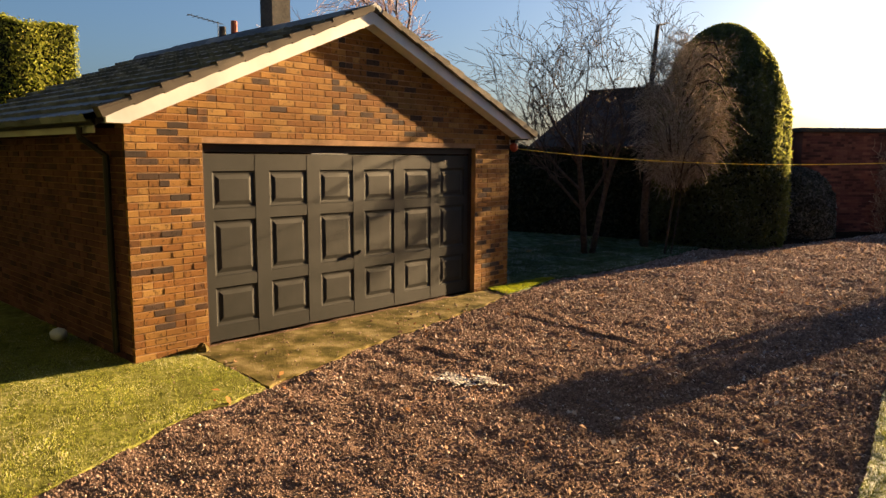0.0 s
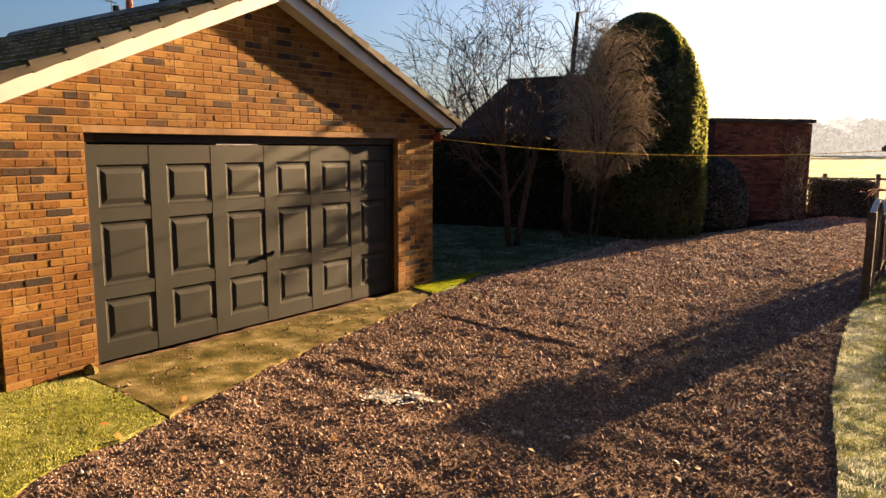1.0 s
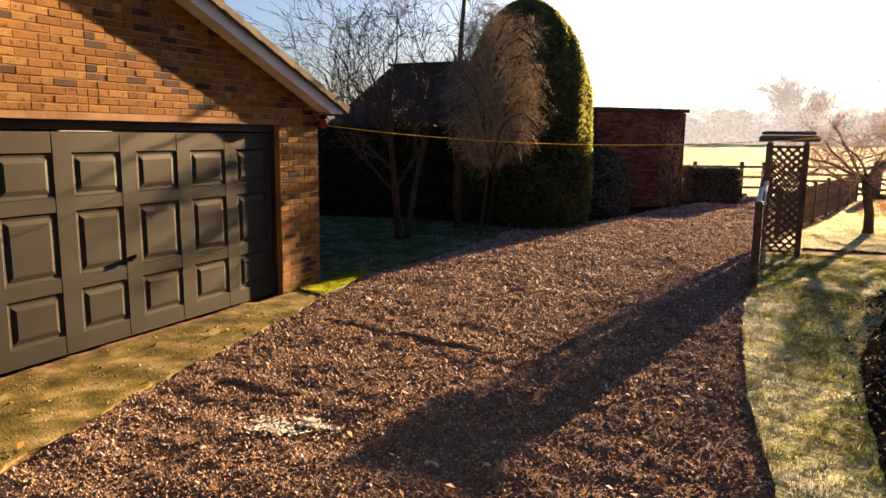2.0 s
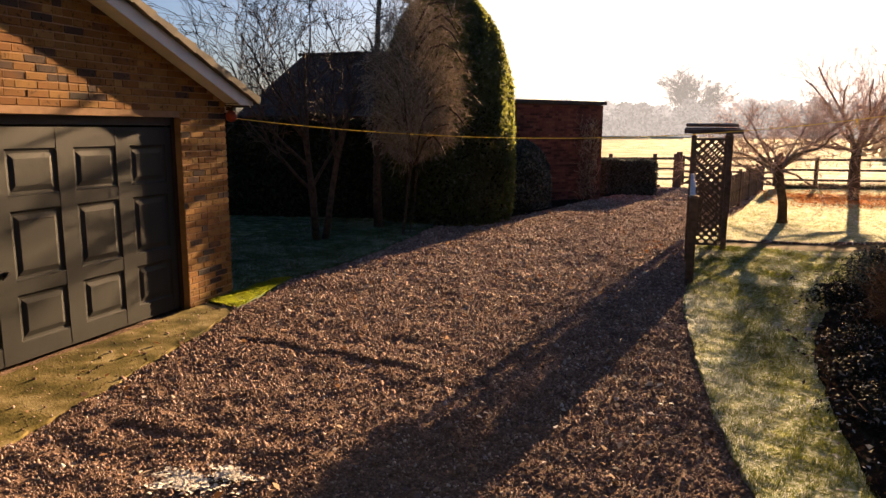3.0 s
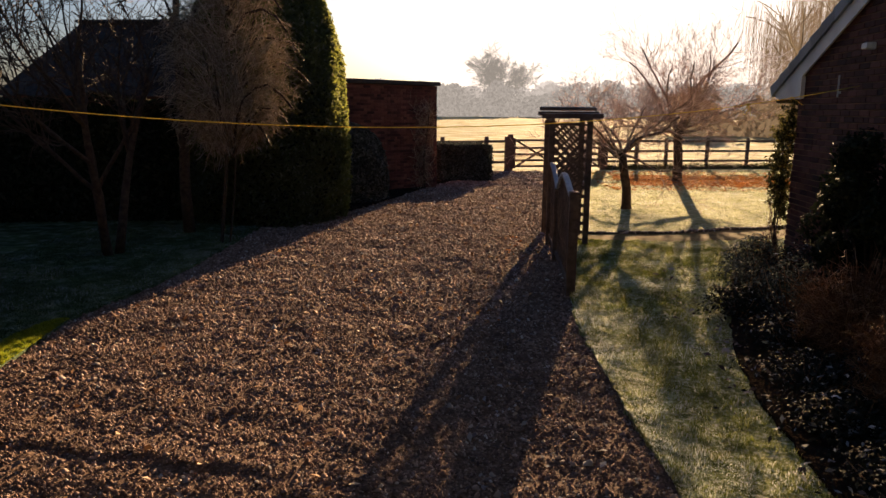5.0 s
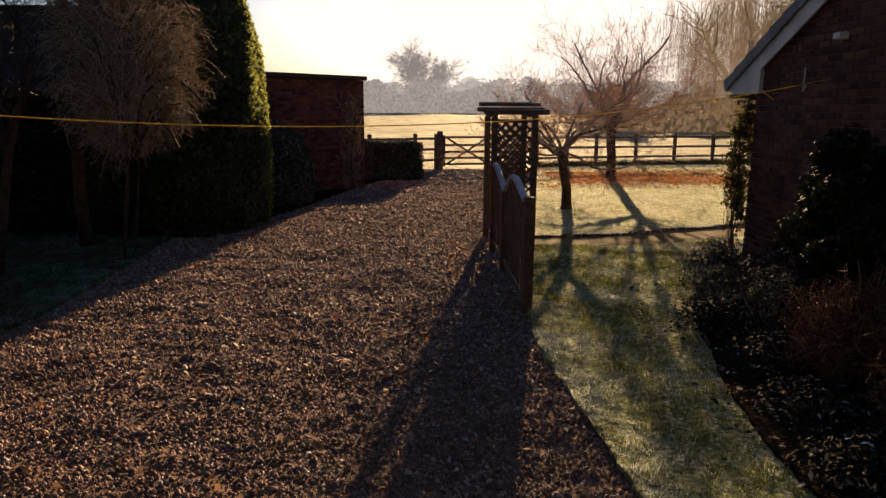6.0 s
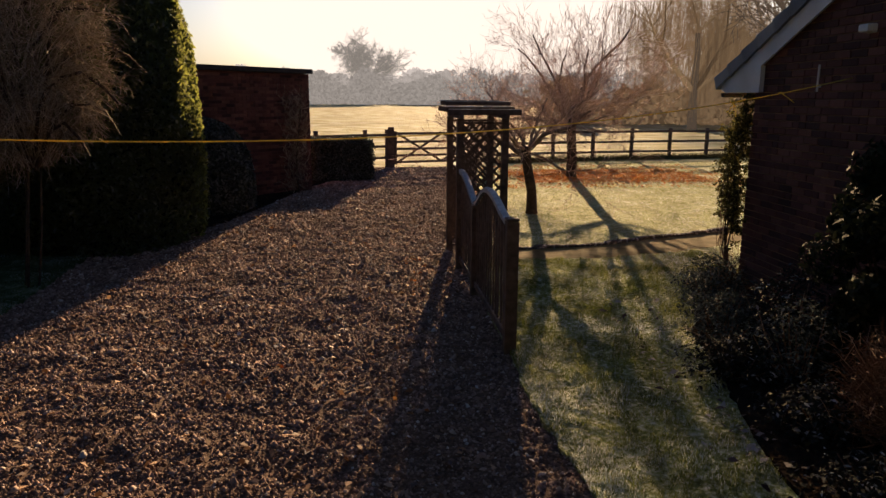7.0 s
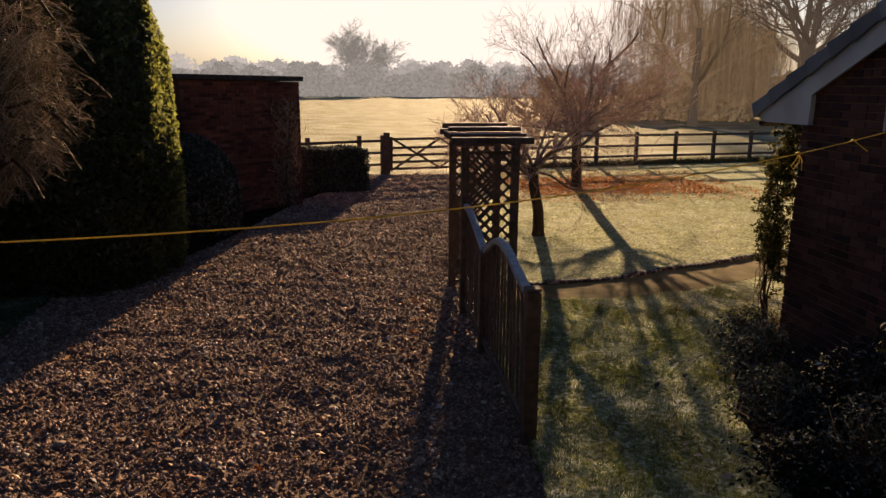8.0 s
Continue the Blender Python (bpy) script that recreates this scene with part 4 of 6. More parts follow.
# ---- trellis arch and rail panels by the drive ----
def arch():
    a = thing("garden_arch", "weathered timber trellis arch with frosted top slats", "garden arch")
    x0, x1, y0, y1 = -1.26, -0.56, 14.85, 16.0
    for x in (x0, x1 - 0.09):
        for y in (y0, y1):
            part("post", Shape().box(x, x + 0.09, y - 0.045, y + 0.045, -0.02, 2.06, bevel=0.006), M_WOOD, a)
    for y in (y0, y1):
        t = part("trellis", Shape(), M_WOOD, a)
        xa, xb, za, zb = x0 + 0.09, x1 - 0.09, 0.12, 1.98
        part("rail", Shape().box(xa, xb, y - 0.015, y + 0.015, za - 0.03, za), M_WOOD, t)
        part("rail", Shape().box(xa, xb, y - 0.015, y + 0.015, zb, zb + 0.03), M_WOOD, t)
        step, w, h = 0.15, xb - xa, zb - za
        lath = {}
        for sgn in (1, -1):
            c = -h
            while c < w + h:
                # the diagonal u - sgn-run from the bottom, clipped to the panel
                p = []
                for z in (0.0, h):
                    u = c + z if sgn > 0 else c + h - z
                    p.append([u, z])
                (u0, z0), (u1, z1) = p
                def clip(u0, z0, u1, z1):
                    out = []
                    for u, z, v, q in ((u0, z0, u1, z1), (u1, z1, u0, z0)):
                        if u < 0:
                            k = (0 - u) / (v - u)
                            u, z = 0, z + k * (q - z)
                        elif u > w:
                            k = (w - u) / (v - u)
                            u, z = w, z + k * (q - z)
                        out.append((u, z))
                    return out
                if max(u0, u1) > 0.04 and min(u0, u1) < w - 0.04:
                    (ua, za2), (ub, zb2) = clip(u0, z0, u1, z1)
                    L = math.hypot(ub - ua, zb2 - za2)
                    if L > 0.06:
                        key = round(L, 2)
                        if key not in lath:
                            lath[key] = Shape().box(-key / 2, key / 2, -0.005, 0.005, -0.0155, 0.0155).mesh("lath", M_WOOD)
                        ob = new("lath", lath[key])
                        ob.parent = t
                        ob.matrix_local = Matrix.Translation((xa + (ua + ub) / 2, y + sgn * 0.006, za + (za2 + zb2) / 2)) @ Matrix.Rotation(-math.atan2(zb2 - za2, ub - ua), 4, "Y")
                c += step
    for x in (x0 + 0.02, x1 - 0.07):
        part("side_rail", Shape().box(x, x + 0.05, y0 - 0.16, y1 + 0.16, 2.06, 2.13, bevel=0.005), M_WOOD, a)
    # stacked top slats, each with a thin rime of frost along its upper face
    for xa, xb, y, w, z, h in ((x0 - 0.13, x1 + 0.15, y0 - 0.09, 0.028, 2.10, 0.075), (x0 - 0.12, x1 + 0.12, y0 + 0.2, 0.03, 2.134, 0.07), (x0 - 0.12, x1 + 0.12, y0 + 0.5, 0.03, 2.134, 0.07), (x0 - 0.12, x1 + 0.12, y0 + 0.8, 0.03, 2.134, 0.07),
                              (x0 - 0.12, x1 + 0.14, y1 + 0.09, 0.028, 2.134, 0.07), (x0 - 0.11, x1 + 0.10, y0 + 0.42, 0.035, 2.222, 0.05), (x0 - 0.10, x1 + 0.08, y1 - 0.01, 0.035, 2.222, 0.065)):
        sl = part("slat", Shape().box(xa, xb, y - w, y + w, z, z + h, bevel=0.006), M_WOOD, a)
        part("rime", Shape().box(xa + 0.004, xb - 0.004, y - w + 0.004, y + w - 0.004, z + h - 0.002, z + h + 0.006, bevel=0.003), M_FROSTWOOD, sl, "white rime")


arch()


def curved_panel(x, y0, y1, top, name="fence_panel"):
    """A timber panel with a swept frosted top rail and close slanting slats."""
    p = thing(name, "weathered timber fence panel with a frosted swept top rail", "fence panel", group="panels along the drive")
    n = 22
    pts = [(y0 + (y1 - y0) * i / n, top(i / n)) for i in range(n + 1)]
    s = Shape()
    for y, z in pts:
        s.v += [(x - 0.035, y, z - 0.045), (x + 0.035, y, z - 0.045), (x + 0.035, y, z), (x, y, z + 0.012), (x - 0.035, y, z)]
    for i in range(n):
        s.f += [(5 * i + a, 5 * i + 5 + a, 5 * i + 5 + (a + 1) % 5, 5 * i + (a + 1) % 5) for a in range(5)]
    s.f += [(4, 3, 2, 1, 0), tuple(5 * n + a for a in range(5))]
    part("top_rail", s, M_FROSTWOOD, p, "frosted top rail")
    part("bottom_rail", Shape().box(x - 0.025, x + 0.025, y0, y1, 0.12, 0.19, bevel=0.005), M_WOOD, p)
    k = int((y1 - y0) / 0.125)
    rs = random.Random(int(y0 * 10))
    for i in range(k):
        t = (i + 0.5) / k
        y, z = y0 + (y1 - y0) * t, top(t) - 0.045
        lean = 0.75 * (0.5 - t) + rs.uniform(-0.08, 0.08)
        part("slat", Shape().add([(x - 0.007, y - 0.026 - lean * 0.3, 0.15), (x + 0.007, y - 0.026 - lean * 0.3, 0.15), (x + 0.007, y + 0.026 - lean * 0.3, 0.15), (x - 0.007, y + 0.026 - lean * 0.3, 0.15),
                                       (x - 0.007, y - 0.026, z), (x + 0.007, y - 0.026, z), (x + 0.007, y + 0.026, z), (x - 0.007, y + 0.026, z)],
                                      [(3, 2, 1, 0), (4, 5, 6, 7), (0, 1, 5, 4), (1, 2, 6, 5), (2, 3, 7, 6), (3, 0, 4, 7)]), M_WOOD, p)
    return p


def swan(t):
    return 1.25 + 0.15 * math.sin(math.pi * min(1.0, t * 0.92)) ** 1.5 - 0.13 * max(0.0, (t - 0.62) / 0.38) ** 1.4


curved_panel(-1.2, 11.60, 13.42, swan)
curved_panel(-1.2, 13.55, 14.80, lambda t: 1.13 + 0.25 * math.sin(math.pi / 2 * t) ** 1.2)


def gate_post(x, y, h, w=0.11, ball=False):
    p = thing("gate_post", "weathered timber post at the drive's edge", "post", (x, y, 0), group="drive posts")
    part("shaft", Shape().box(-w / 2, w / 2, -w / 2, w / 2, -0.02, h, bevel=0.012), M_WOOD, p)
    if ball:
        b = Shape().blob((0, 0, h + 0.05), (0.05, 0.05, 0.055), random.Random(2), 0.02, 8, 12)
        part("finial", b, M_FROSTWOOD, p, "frosted round finial", smooth=True)
    else:
        part("cap", Shape().box(-w / 2 - 0.004, w / 2 + 0.004, -w / 2 - 0.004, w / 2 + 0.004, h + 0.001, h + 0.025, bevel=0.01), M_WOOD, p)


gate_post(-1.18, 11.52, 1.25)
gate_post(-1.2, 13.48, 1.08)
gate_post(-1.0, 17.3, 1.12, 0.10, True)


def side_fence():
    """The close-boarded low fence between drive and orchard lawn, up to the field gate."""
    f = thing("picket_fence", "dark weathered picket fence beside the orchard lawn", "fence")
    a, b = Vector((-0.98, 17.4, 0)), Vector((1.25, 28.9, 0))
    d = (b - a).normalized()
    yaw = math.degrees(math.atan2(d.y, d.x))
    L = (b - a).length
    posts = 7
    post = Shape().box(-0.045, 0.045, -0.045, 0.045, -0.02, 1.08, bevel=0.008).mesh("post", M_WOOD)
    pale = Shape().box(-0.035, 0.035, -0.009, 0.009, 0.08, 0.98, bevel=0.004).mesh("pale", M_WOOD)
    m = Matrix.Translation(a) @ pose(0, 0, 0, 0, 0, yaw)
    for i in range(posts):
        ob = new("post", post)
        ob.parent = f
        ob.matrix_local = m @ Matrix.Translation((L * i / (posts - 1), 0, 0))
    for i in range(posts - 1):
        for z in (0.25, 0.8):
            part("rail", Shape().box(L * i / (posts - 1) + 0.05, L * (i + 1) / (posts - 1) - 0.05, 0.012, 0.04, z, z + 0.07, m=m), M_WOOD, f)
    k = int(L / 0.125)
    for i in range(k):
        ob = new("pale", pale)
        ob.parent = f
        ob.matrix_local = m @ Matrix.Translation(((i + 0.5) * 0.125, -0.004, 0))


side_fence()


def field_fence(name, pts, spacing, label, h=1.22):
    f = thing(name, label, "fence", group="field fence")
    post = Shape().box(-0.06, 0.06, -0.045, 0.045, -0.03, h, bevel=0.01).mesh("post", M_WOOD)
    for (x0, y0), (x1, y1) in zip(pts, pts[1:]):
        d = Vector((x1 - x0, y1 - y0, 0))
        n = max(1, round(d.length / spacing))
        m = Matrix.Translation((x0, y0, 0)) @ pose(0, 0, 0, 0, 0, math.degrees(math.atan2(d.y, d.x)))
        for i in range(n + 1):
            ob = new("post", post)
            ob.parent = f
            ob.matrix_local = m @ Matrix.Translation((d.length * i / n, 0, 0))
        for i in range(n):
            a, b = d.length * i / n, d.length * (i + 1) / n
            for z in (1.06, 0.68, 0.30):
                part("rail", Shape().box(a + 0.001, b - 0.001, -0.085, -0.047, z, z + 0.085, m=m, bevel=0.006), M_WOOD, f)
    return f


field_fence("field_fence", [(2.05, 30.5), (4.45, 31.2), (7.75, 31.9), (16.0, 33.2), (30, 35.0)], 1.62, "brown post and rail fence along the frosted field")
field_fence("field_fence", [(-8.0, 26.6), (-4.05, 28.3), (-2.5, 29.15), (-1.76, 29.44)], 1.75, "brown post and rail fence by the outhouse", 1.28)
for px, py in ((-1.62, 29.5), (1.92, 30.35)):
    p = thing("gate_post", "stout square timber field gate post", "post", (px, py, 0), group="field gate posts")
    part("shaft", Shape().box(-0.1, 0.1, -0.1, 0.1, -0.02, 1.36, bevel=0.015), M_WOOD, p)


def field_gate():
    g = thing("field_gate", "closed five-bar timber field gate", "gate")
    a, b = Vector((-1.50, 29.52, 0)), Vector((1.80, 30.33, 0))
    d = b - a
    L = d.length
    m = Matrix.Translation(a) @ pose(0, 0, 0, 0, 0, math.degrees(math.atan2(d.y, d.x)))
    for x in (0.03, L - 0.03):
        part("stile", Shape().box(x - 0.04, x + 0.04, -0.035, 0.035, 0.10, 1.22, m=m, bevel=0.006), M_WOOD, g)
    for z in (0.14, 0.36, 0.58, 0.82, 1.10):
        part("bar", Shape().box(0.071, L - 0.071, -0.015, 0.015, z, z + 0.08, m=m, bevel=0.005), M_WOOD, g)
    for x0, z0, x1, z1 in ((0.1, 0.18, L / 2, 1.14), (L - 0.1, 0.18, L / 2, 1.14), (0.1, 1.14, L / 2, 0.18), (L - 0.1, 1.14, L / 2, 0.18)):
        s = Shape()
        dx, dz = x1 - x0, z1 - z0
        k = math.hypot(dx, dz)
        s.box(-k / 2, k / 2, -0.012, 0.012, -0.035, 0.035, m=m @ Matrix.Translation(((x0 + x1) / 2, -0.03 if z0 < z1 else 0.03, (z0 + z1) / 2)) @ Matrix.Rotation(-math.atan2(dz, dx), 4, "Y"))
        part("brace", s, M_WOOD, g)


field_gate()


def fence_bank():
    """A low uneven dark grassy ridge along the foot of the field fence, with a fringe of blades."""
    rng = np.random.default_rng(58)
    o = thing("grass_bank", "low dark grassy ridge along the foot of the field fence", "grass bank")
    pts = [(2.15, 30.42), (4.45, 31.08), (7.75, 31.78), (16.0, 33.08), (30.0, 34.88)]
    s = Shape()
    rows = []
    for (x0, y0), (x1, y1) in zip(pts, pts[1:]):
        n = int(math.hypot(x1 - x0, y1 - y0) / 0.16)
        rows += [(x0 + (x1 - x0) * i / n, y0 + (y1 - y0) * i / n) for i in range(n)]
    for x, y in rows:
        h = 0.17 + 0.10 * noise.noise((x * 1.3, y, 2.0)) + 0.07 * noise.noise((x * 4.1, y, 5.0))
        w = 0.26 + 0.08 * noise.noise((x * 0.9, y, 7.0))
        s.v += [(x, y - w, -0.02), (x, y - w * 0.55, h * 0.75), (x, y, h), (x, y + w * 0.6, h * 0.7), (x, y + w, -0.02)]
    for i in range(len(rows) - 1):
        s.f += [(5 * i + a, 5 * i + 5 + a, 5 * i + 6 + a, 5 * i + 1 + a) for a in range(4)]
    part("ridge", s, M_BANK, o, smooth=True)
    n = 26000
    k = rng.integers(0, len(rows), n)
    base = np.array(rows)[k] + rng.normal(0, 1, (n, 2)) * (0.1, 0.13)
    h = rng.uniform(0.1, 0.34, n)
    a = rng.uniform(0, 6.28, n)
    lean = rng.normal(0, 0.05, (n, 2))
    p0 = np.stack([base[:, 0] - np.cos(a) * 0.006, base[:, 1] - np.sin(a) * 0.006, np.zeros(n)], 1)
    p1 = np.stack([base[:, 0] + np.cos(a) * 0.006, base[:, 1] + np.sin(a) * 0.006, np.zeros(n)], 1)
    tip = np.stack([base[:, 0] + lean[:, 0], base[:, 1] + lean[:, 1], h], 1)
    tagged(part("grass_fringe", flat_mesh("grass_fringe", np.stack([p0, p1, tip], 1), 3, M_BANK), M_BANK, o), kind="stuff")


fence_bank()


# ---- path edging ----
def edging():
    e = thing("path_edging", "low dark frosted stone edging along the path", "edging", kind="structure")
    pts = [(-0.5, 15.95), (-0.29, 15.94), (0.56, 16.02), (1.34, 16.18), (2.24, 16.61), (2.97, 16.81), (4.07, 17.33), (4.76, 17.52), (6.5, 18.3), (9.0, 19.42)]
    rng = random.Random(4)
    fine = []
    for (x0, y0), (x1, y1) in zip(pts, pts[1:]):
        n = max(1, int(math.hypot(x1 - x0, y1 - y0) / 0.2))
        fine += [(x0 + (x1 - x0) * i / n, y0 + (y1 - y0) * i / n) for i in range(n)]
    for (x0, y0), (x1, y1) in zip(fine, fine[1:]):
        L = math.hypot(x1 - x0, y1 - y0)
        s = Shape().box(0.004, L - 0.004, -0.04, 0.04, -0.02, 0.065 + rng.uniform(-0.015, 0.015), m=Matrix.Translation((x0, y0, 0)) @ pose(0, 0, 0, 0, 0, math.degrees(math.atan2(y1 - y0, x1 - x0)) + rng.uniform(-3, 3)), bevel=0.015)
        part("stone", s, M_EDGING, e)


edging()


# ---- outhouse ----
def outhouse():
    o = thing("outhouse", "old red brick outhouse with a flat slab roof", "outhouse")
    A, B = Vector((-6.0, 21.28, 0)), Vector((-3.85, 23.6, 0))
    d = (B - A)
    L = d.length
    m = Matrix.Translation(A) @ pose(0, 0, 0, 0, 0, math.degrees(math.atan2(d.y, d.x)))
    w = part("front_wall", Shape(), M_MORTAR, o, "dull red brick wall in shade")
    part("backing", Shape().box(0.0, L, 0.014, 2.4, 0, 2.88, m=m), M_BRICK_DULL_SHADE_J, w)
    brick_wall(w, m, L, lambda u: 2.88, [], M_BRICK_DULL_SHADE, M_BRICK_DULL_SHADE_J, (L, 1.8), 31, 150)
    part("roof_slab", Shape().box(-0.12, L + 0.04, -0.1, 2.5, 2.89, 3.0, m=m, bevel=0.01), M_DARKROOF, o)
    part("lower_block", Shape().box(-1.6, -0.002, 0.4, 2.2, 0, 2.45, m=m), M_BRICK_DULL_SHADE_J, o)
    part("lower_roof", Shape().box(-1.7, -0.13, 0.3, 2.3, 2.452, 2.55, m=m, bevel=0.01), M_DARKROOF, o)


outhouse()


def wall_creeper():
    """Dry pale creeper stems on the outhouse corner."""
    rng = random.Random(33)
    o = thing("dry_creeper", "dry pale creeper clinging to the outhouse corner", "climber", (-4.05, 23.2, 0))
    s = Shape()
    for k in range(300):
        z, u = rng.uniform(0.0, 2.3), rng.uniform(-0.55, 0.12)
        p = Vector((u * 0.68 + 0.03, u * 0.73 - 0.06, z))
        pts = [p]
        for i in range(4):
            p = p + Vector((rng.gauss(0, 0.07), rng.gauss(0, 0.05) - 0.01, rng.uniform(-0.03, 0.16)))
            pts.append(p)
        s.tube(pts, [0.006, 0.005, 0.004, 0.003, 0.002], 3)
    tagged(part("crown", s, M_TWIG_GREY, o), kind="stuff")
    part("stem", Shape().tube([(-0.1, -0.16, -0.02), (-0.12, -0.2, 0.9), (0.0, -0.1, 1.9), (0.04, -0.06, 2.6)], [0.03, 0.025, 0.018, 0.01], 6), M_BARK, o)


wall_creeper()


# ---- foliage ----
def dome_points(n, c, rx, ry, rz, rng, profile=None, low=0.0):
    """Points and normals spread over a dome that stands on z = low; profile(t) narrows it with height."""
    t = rng.uniform(0, 1, n) ** 0.85
    a = rng.uniform(0, 2 * np.pi, n)
    k = profile(t)
    lump = 1 + 0.03 * np.sin(a * 5 + t * 9) + 0.02 * np.sin(a * 11 - t * 17 + 1.3) + rng.normal(0, 0.022, n)
    r = k * lump
    p = np.stack([c[0] + rx * r * np.cos(a), c[1] + ry * r * np.sin(a), low + rz * t], 1)
    slope = np.gradient(profile(np.linspace(0, 1, 101)), 0.01)
    nz = -np.interp(t, np.linspace(0, 1, 101), slope) * (rx + ry) / 2 / rz
    nn = np.stack([np.cos(a), np.sin(a), nz], 1)
    return p, nn / np.linalg.norm(nn, axis=1, keepdims=True)


def clipped_evergreen(name, label, category, c, rx, ry, h, profile, n, size, mat, seed, low=0.0, group=""):
    """Dense evergreen: a dark lumpy core in a coat of small leaf sprays, on a short trunk."""
    rng = np.random.default_rng(seed)
    o = thing(name, label, category, (c[0], c[1], 0), group)
    s = Shape()
    for i in range(13):
        t = i / 12
        k = float(profile(np.array([t]))[0]) * 0.90
        s.v.extend((rx * k * math.cos(2 * math.pi * j / 18) * (1 + 0.05 * math.sin(5 * j + i)), ry * k * math.sin(2 * math.pi * j / 18) * (1 + 0.05 * math.sin(5 * j + i)), low + (h - low) * t * 0.97 + 0.02) for j in range(18))
    for i in range(12):
        s.f.extend((i * 18 + j, i * 18 + (j + 1) % 18, (i + 1) * 18 + (j + 1) % 18, (i + 1) * 18 + j) for j in range(18))
    s.f.append(tuple(range(12 * 18, 13 * 18)))
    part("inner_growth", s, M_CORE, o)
    p, nn = dome_points(n, (0, 0), rx, ry, h - low, rng, profile, low)
    part("crown", flat_mesh("crown", cards(p, nn, size, rng), 4, mat), mat, o)
    part("trunk", Shape().tube([(0, 0, -0.05), (0.02, 0, h * 0.3), (0, 0.02, h * 0.6)], [0.16, 0.13, 0.06], 8), M_BARK, o)
    return o


EGG = lambda t: np.sqrt(np.clip(1 - np.clip((t - 0.25) / 0.75, 0, 1) ** 2.3, 0, 1)) * (0.93 + 0.07 * np.clip(t / 0.25, 0, 1))

clipped_evergreen("topiary_conifer", "tall clipped dark green conifer with sunlit golden edge", "conifer", (-6.85, 17.45), 1.64, 1.6, 5.4, EGG, 120000, 0.026, M_YEW, 41)
clipped_evergreen("rounded_shrub", "dark rounded evergreen shrub before the outhouse", "shrub", (-5.75, 20.2), 0.95, 0.9, 1.9, EGG, 26000, 0.028, M_SHRUB, 42)
clipped_evergreen("rounded_shrub", "low dark shrub beside the conifer", "shrub", (-6.4, 18.6), 0.9, 0.8, 1.6, EGG, 20000, 0.028, M_SHRUB, 43)


def hedge(name, label, a, b, w, h, n, size, mat, seed, frost_top=False):
    rng = np.random.default_rng(seed)
    a, b = Vector((*a, 0)), Vector((*b, 0))
    d = b - a
    L = d.length
    o = thing(name, label, "hedge", tuple(a))
    m = pose(0, 0, 0, 0, 0, math.degrees(math.atan2(d.y, d.x)))
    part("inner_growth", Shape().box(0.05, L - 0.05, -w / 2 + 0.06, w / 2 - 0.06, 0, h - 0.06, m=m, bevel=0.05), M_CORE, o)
    side = rng.uniform(0, 1, n)
    u, v = rng.uniform(0, L, n), rng.uniform(0, 1, n)
    p = np.zeros((n, 3))
    nn = np.zeros((n, 3))
    top = side < 0.3
    fr = (side >= 0.3) & (side < 0.62)
    bk = (side >= 0.62) & (side < 0.86)
    e0, e1 = (side >= 0.86) & (side < 0.93), side >= 0.93
    bulge = 0.05 * np.sin(u * 2.3) + 0.04 * np.sin(u * 5.1 + 1)
    p[top] = np.stack([u, (v - 0.5) * w, h + bulge], 1)[top]; nn[top] = (0, 0, 1)
    p[fr] = np.stack([u, -w / 2 + bulge, v * h], 1)[fr]; nn[fr] = (0, -1, 0)
    p[bk] = np.stack([u, w / 2 + bulge, v * h], 1)[bk]; nn[bk] = (0, 1, 0)
    p[e0] = np.stack([0 * u, (v - 0.5) * w, u / L * h], 1)[e0]; nn[e0] = (-1, 0, 0)
    p[e1] = np.stack([0 * u + L, (v - 0.5) * w, u / L * h], 1)[e1]; nn[e1] = (1, 0, 0)
    p += rng.normal(0, 0.03, (n, 3))
    r = np.array(m.to_3x3())
    p, nn = p @ r.T, nn @ r.T
    part("foliage", flat_mesh("foliage", cards(p, nn, size, rng), 4, mat), mat, o)


hedge("hedge", "tall dark yew hedge in deep shade", (-16.0, 15.6), (-7.6, 17.2), 1.2, 2.35, 30000, 0.04, M_HEDGE, 51)
hedge("hedge", "tall dark hedge behind the garage", (-15.2, 8.9), (-16.0, 15.4), 1.2, 2.3, 6000, 0.07, M_HEDGE, 52)
hedge("golden_hedge", "tall sunlit yellow-green conifer hedge behind the garage", (-19.8, 1.2), (-19.8, 6.75), 1.5, 5.35, 90000, 0.022, M_GOLD, 54)
hedge("low_hedge", "low clipped dark hedge with frosted top", (-4.0, 25.6), (-2.45, 26.2), 1.0, 1.10, 22000, 0.020, M_SHRUB, 53)


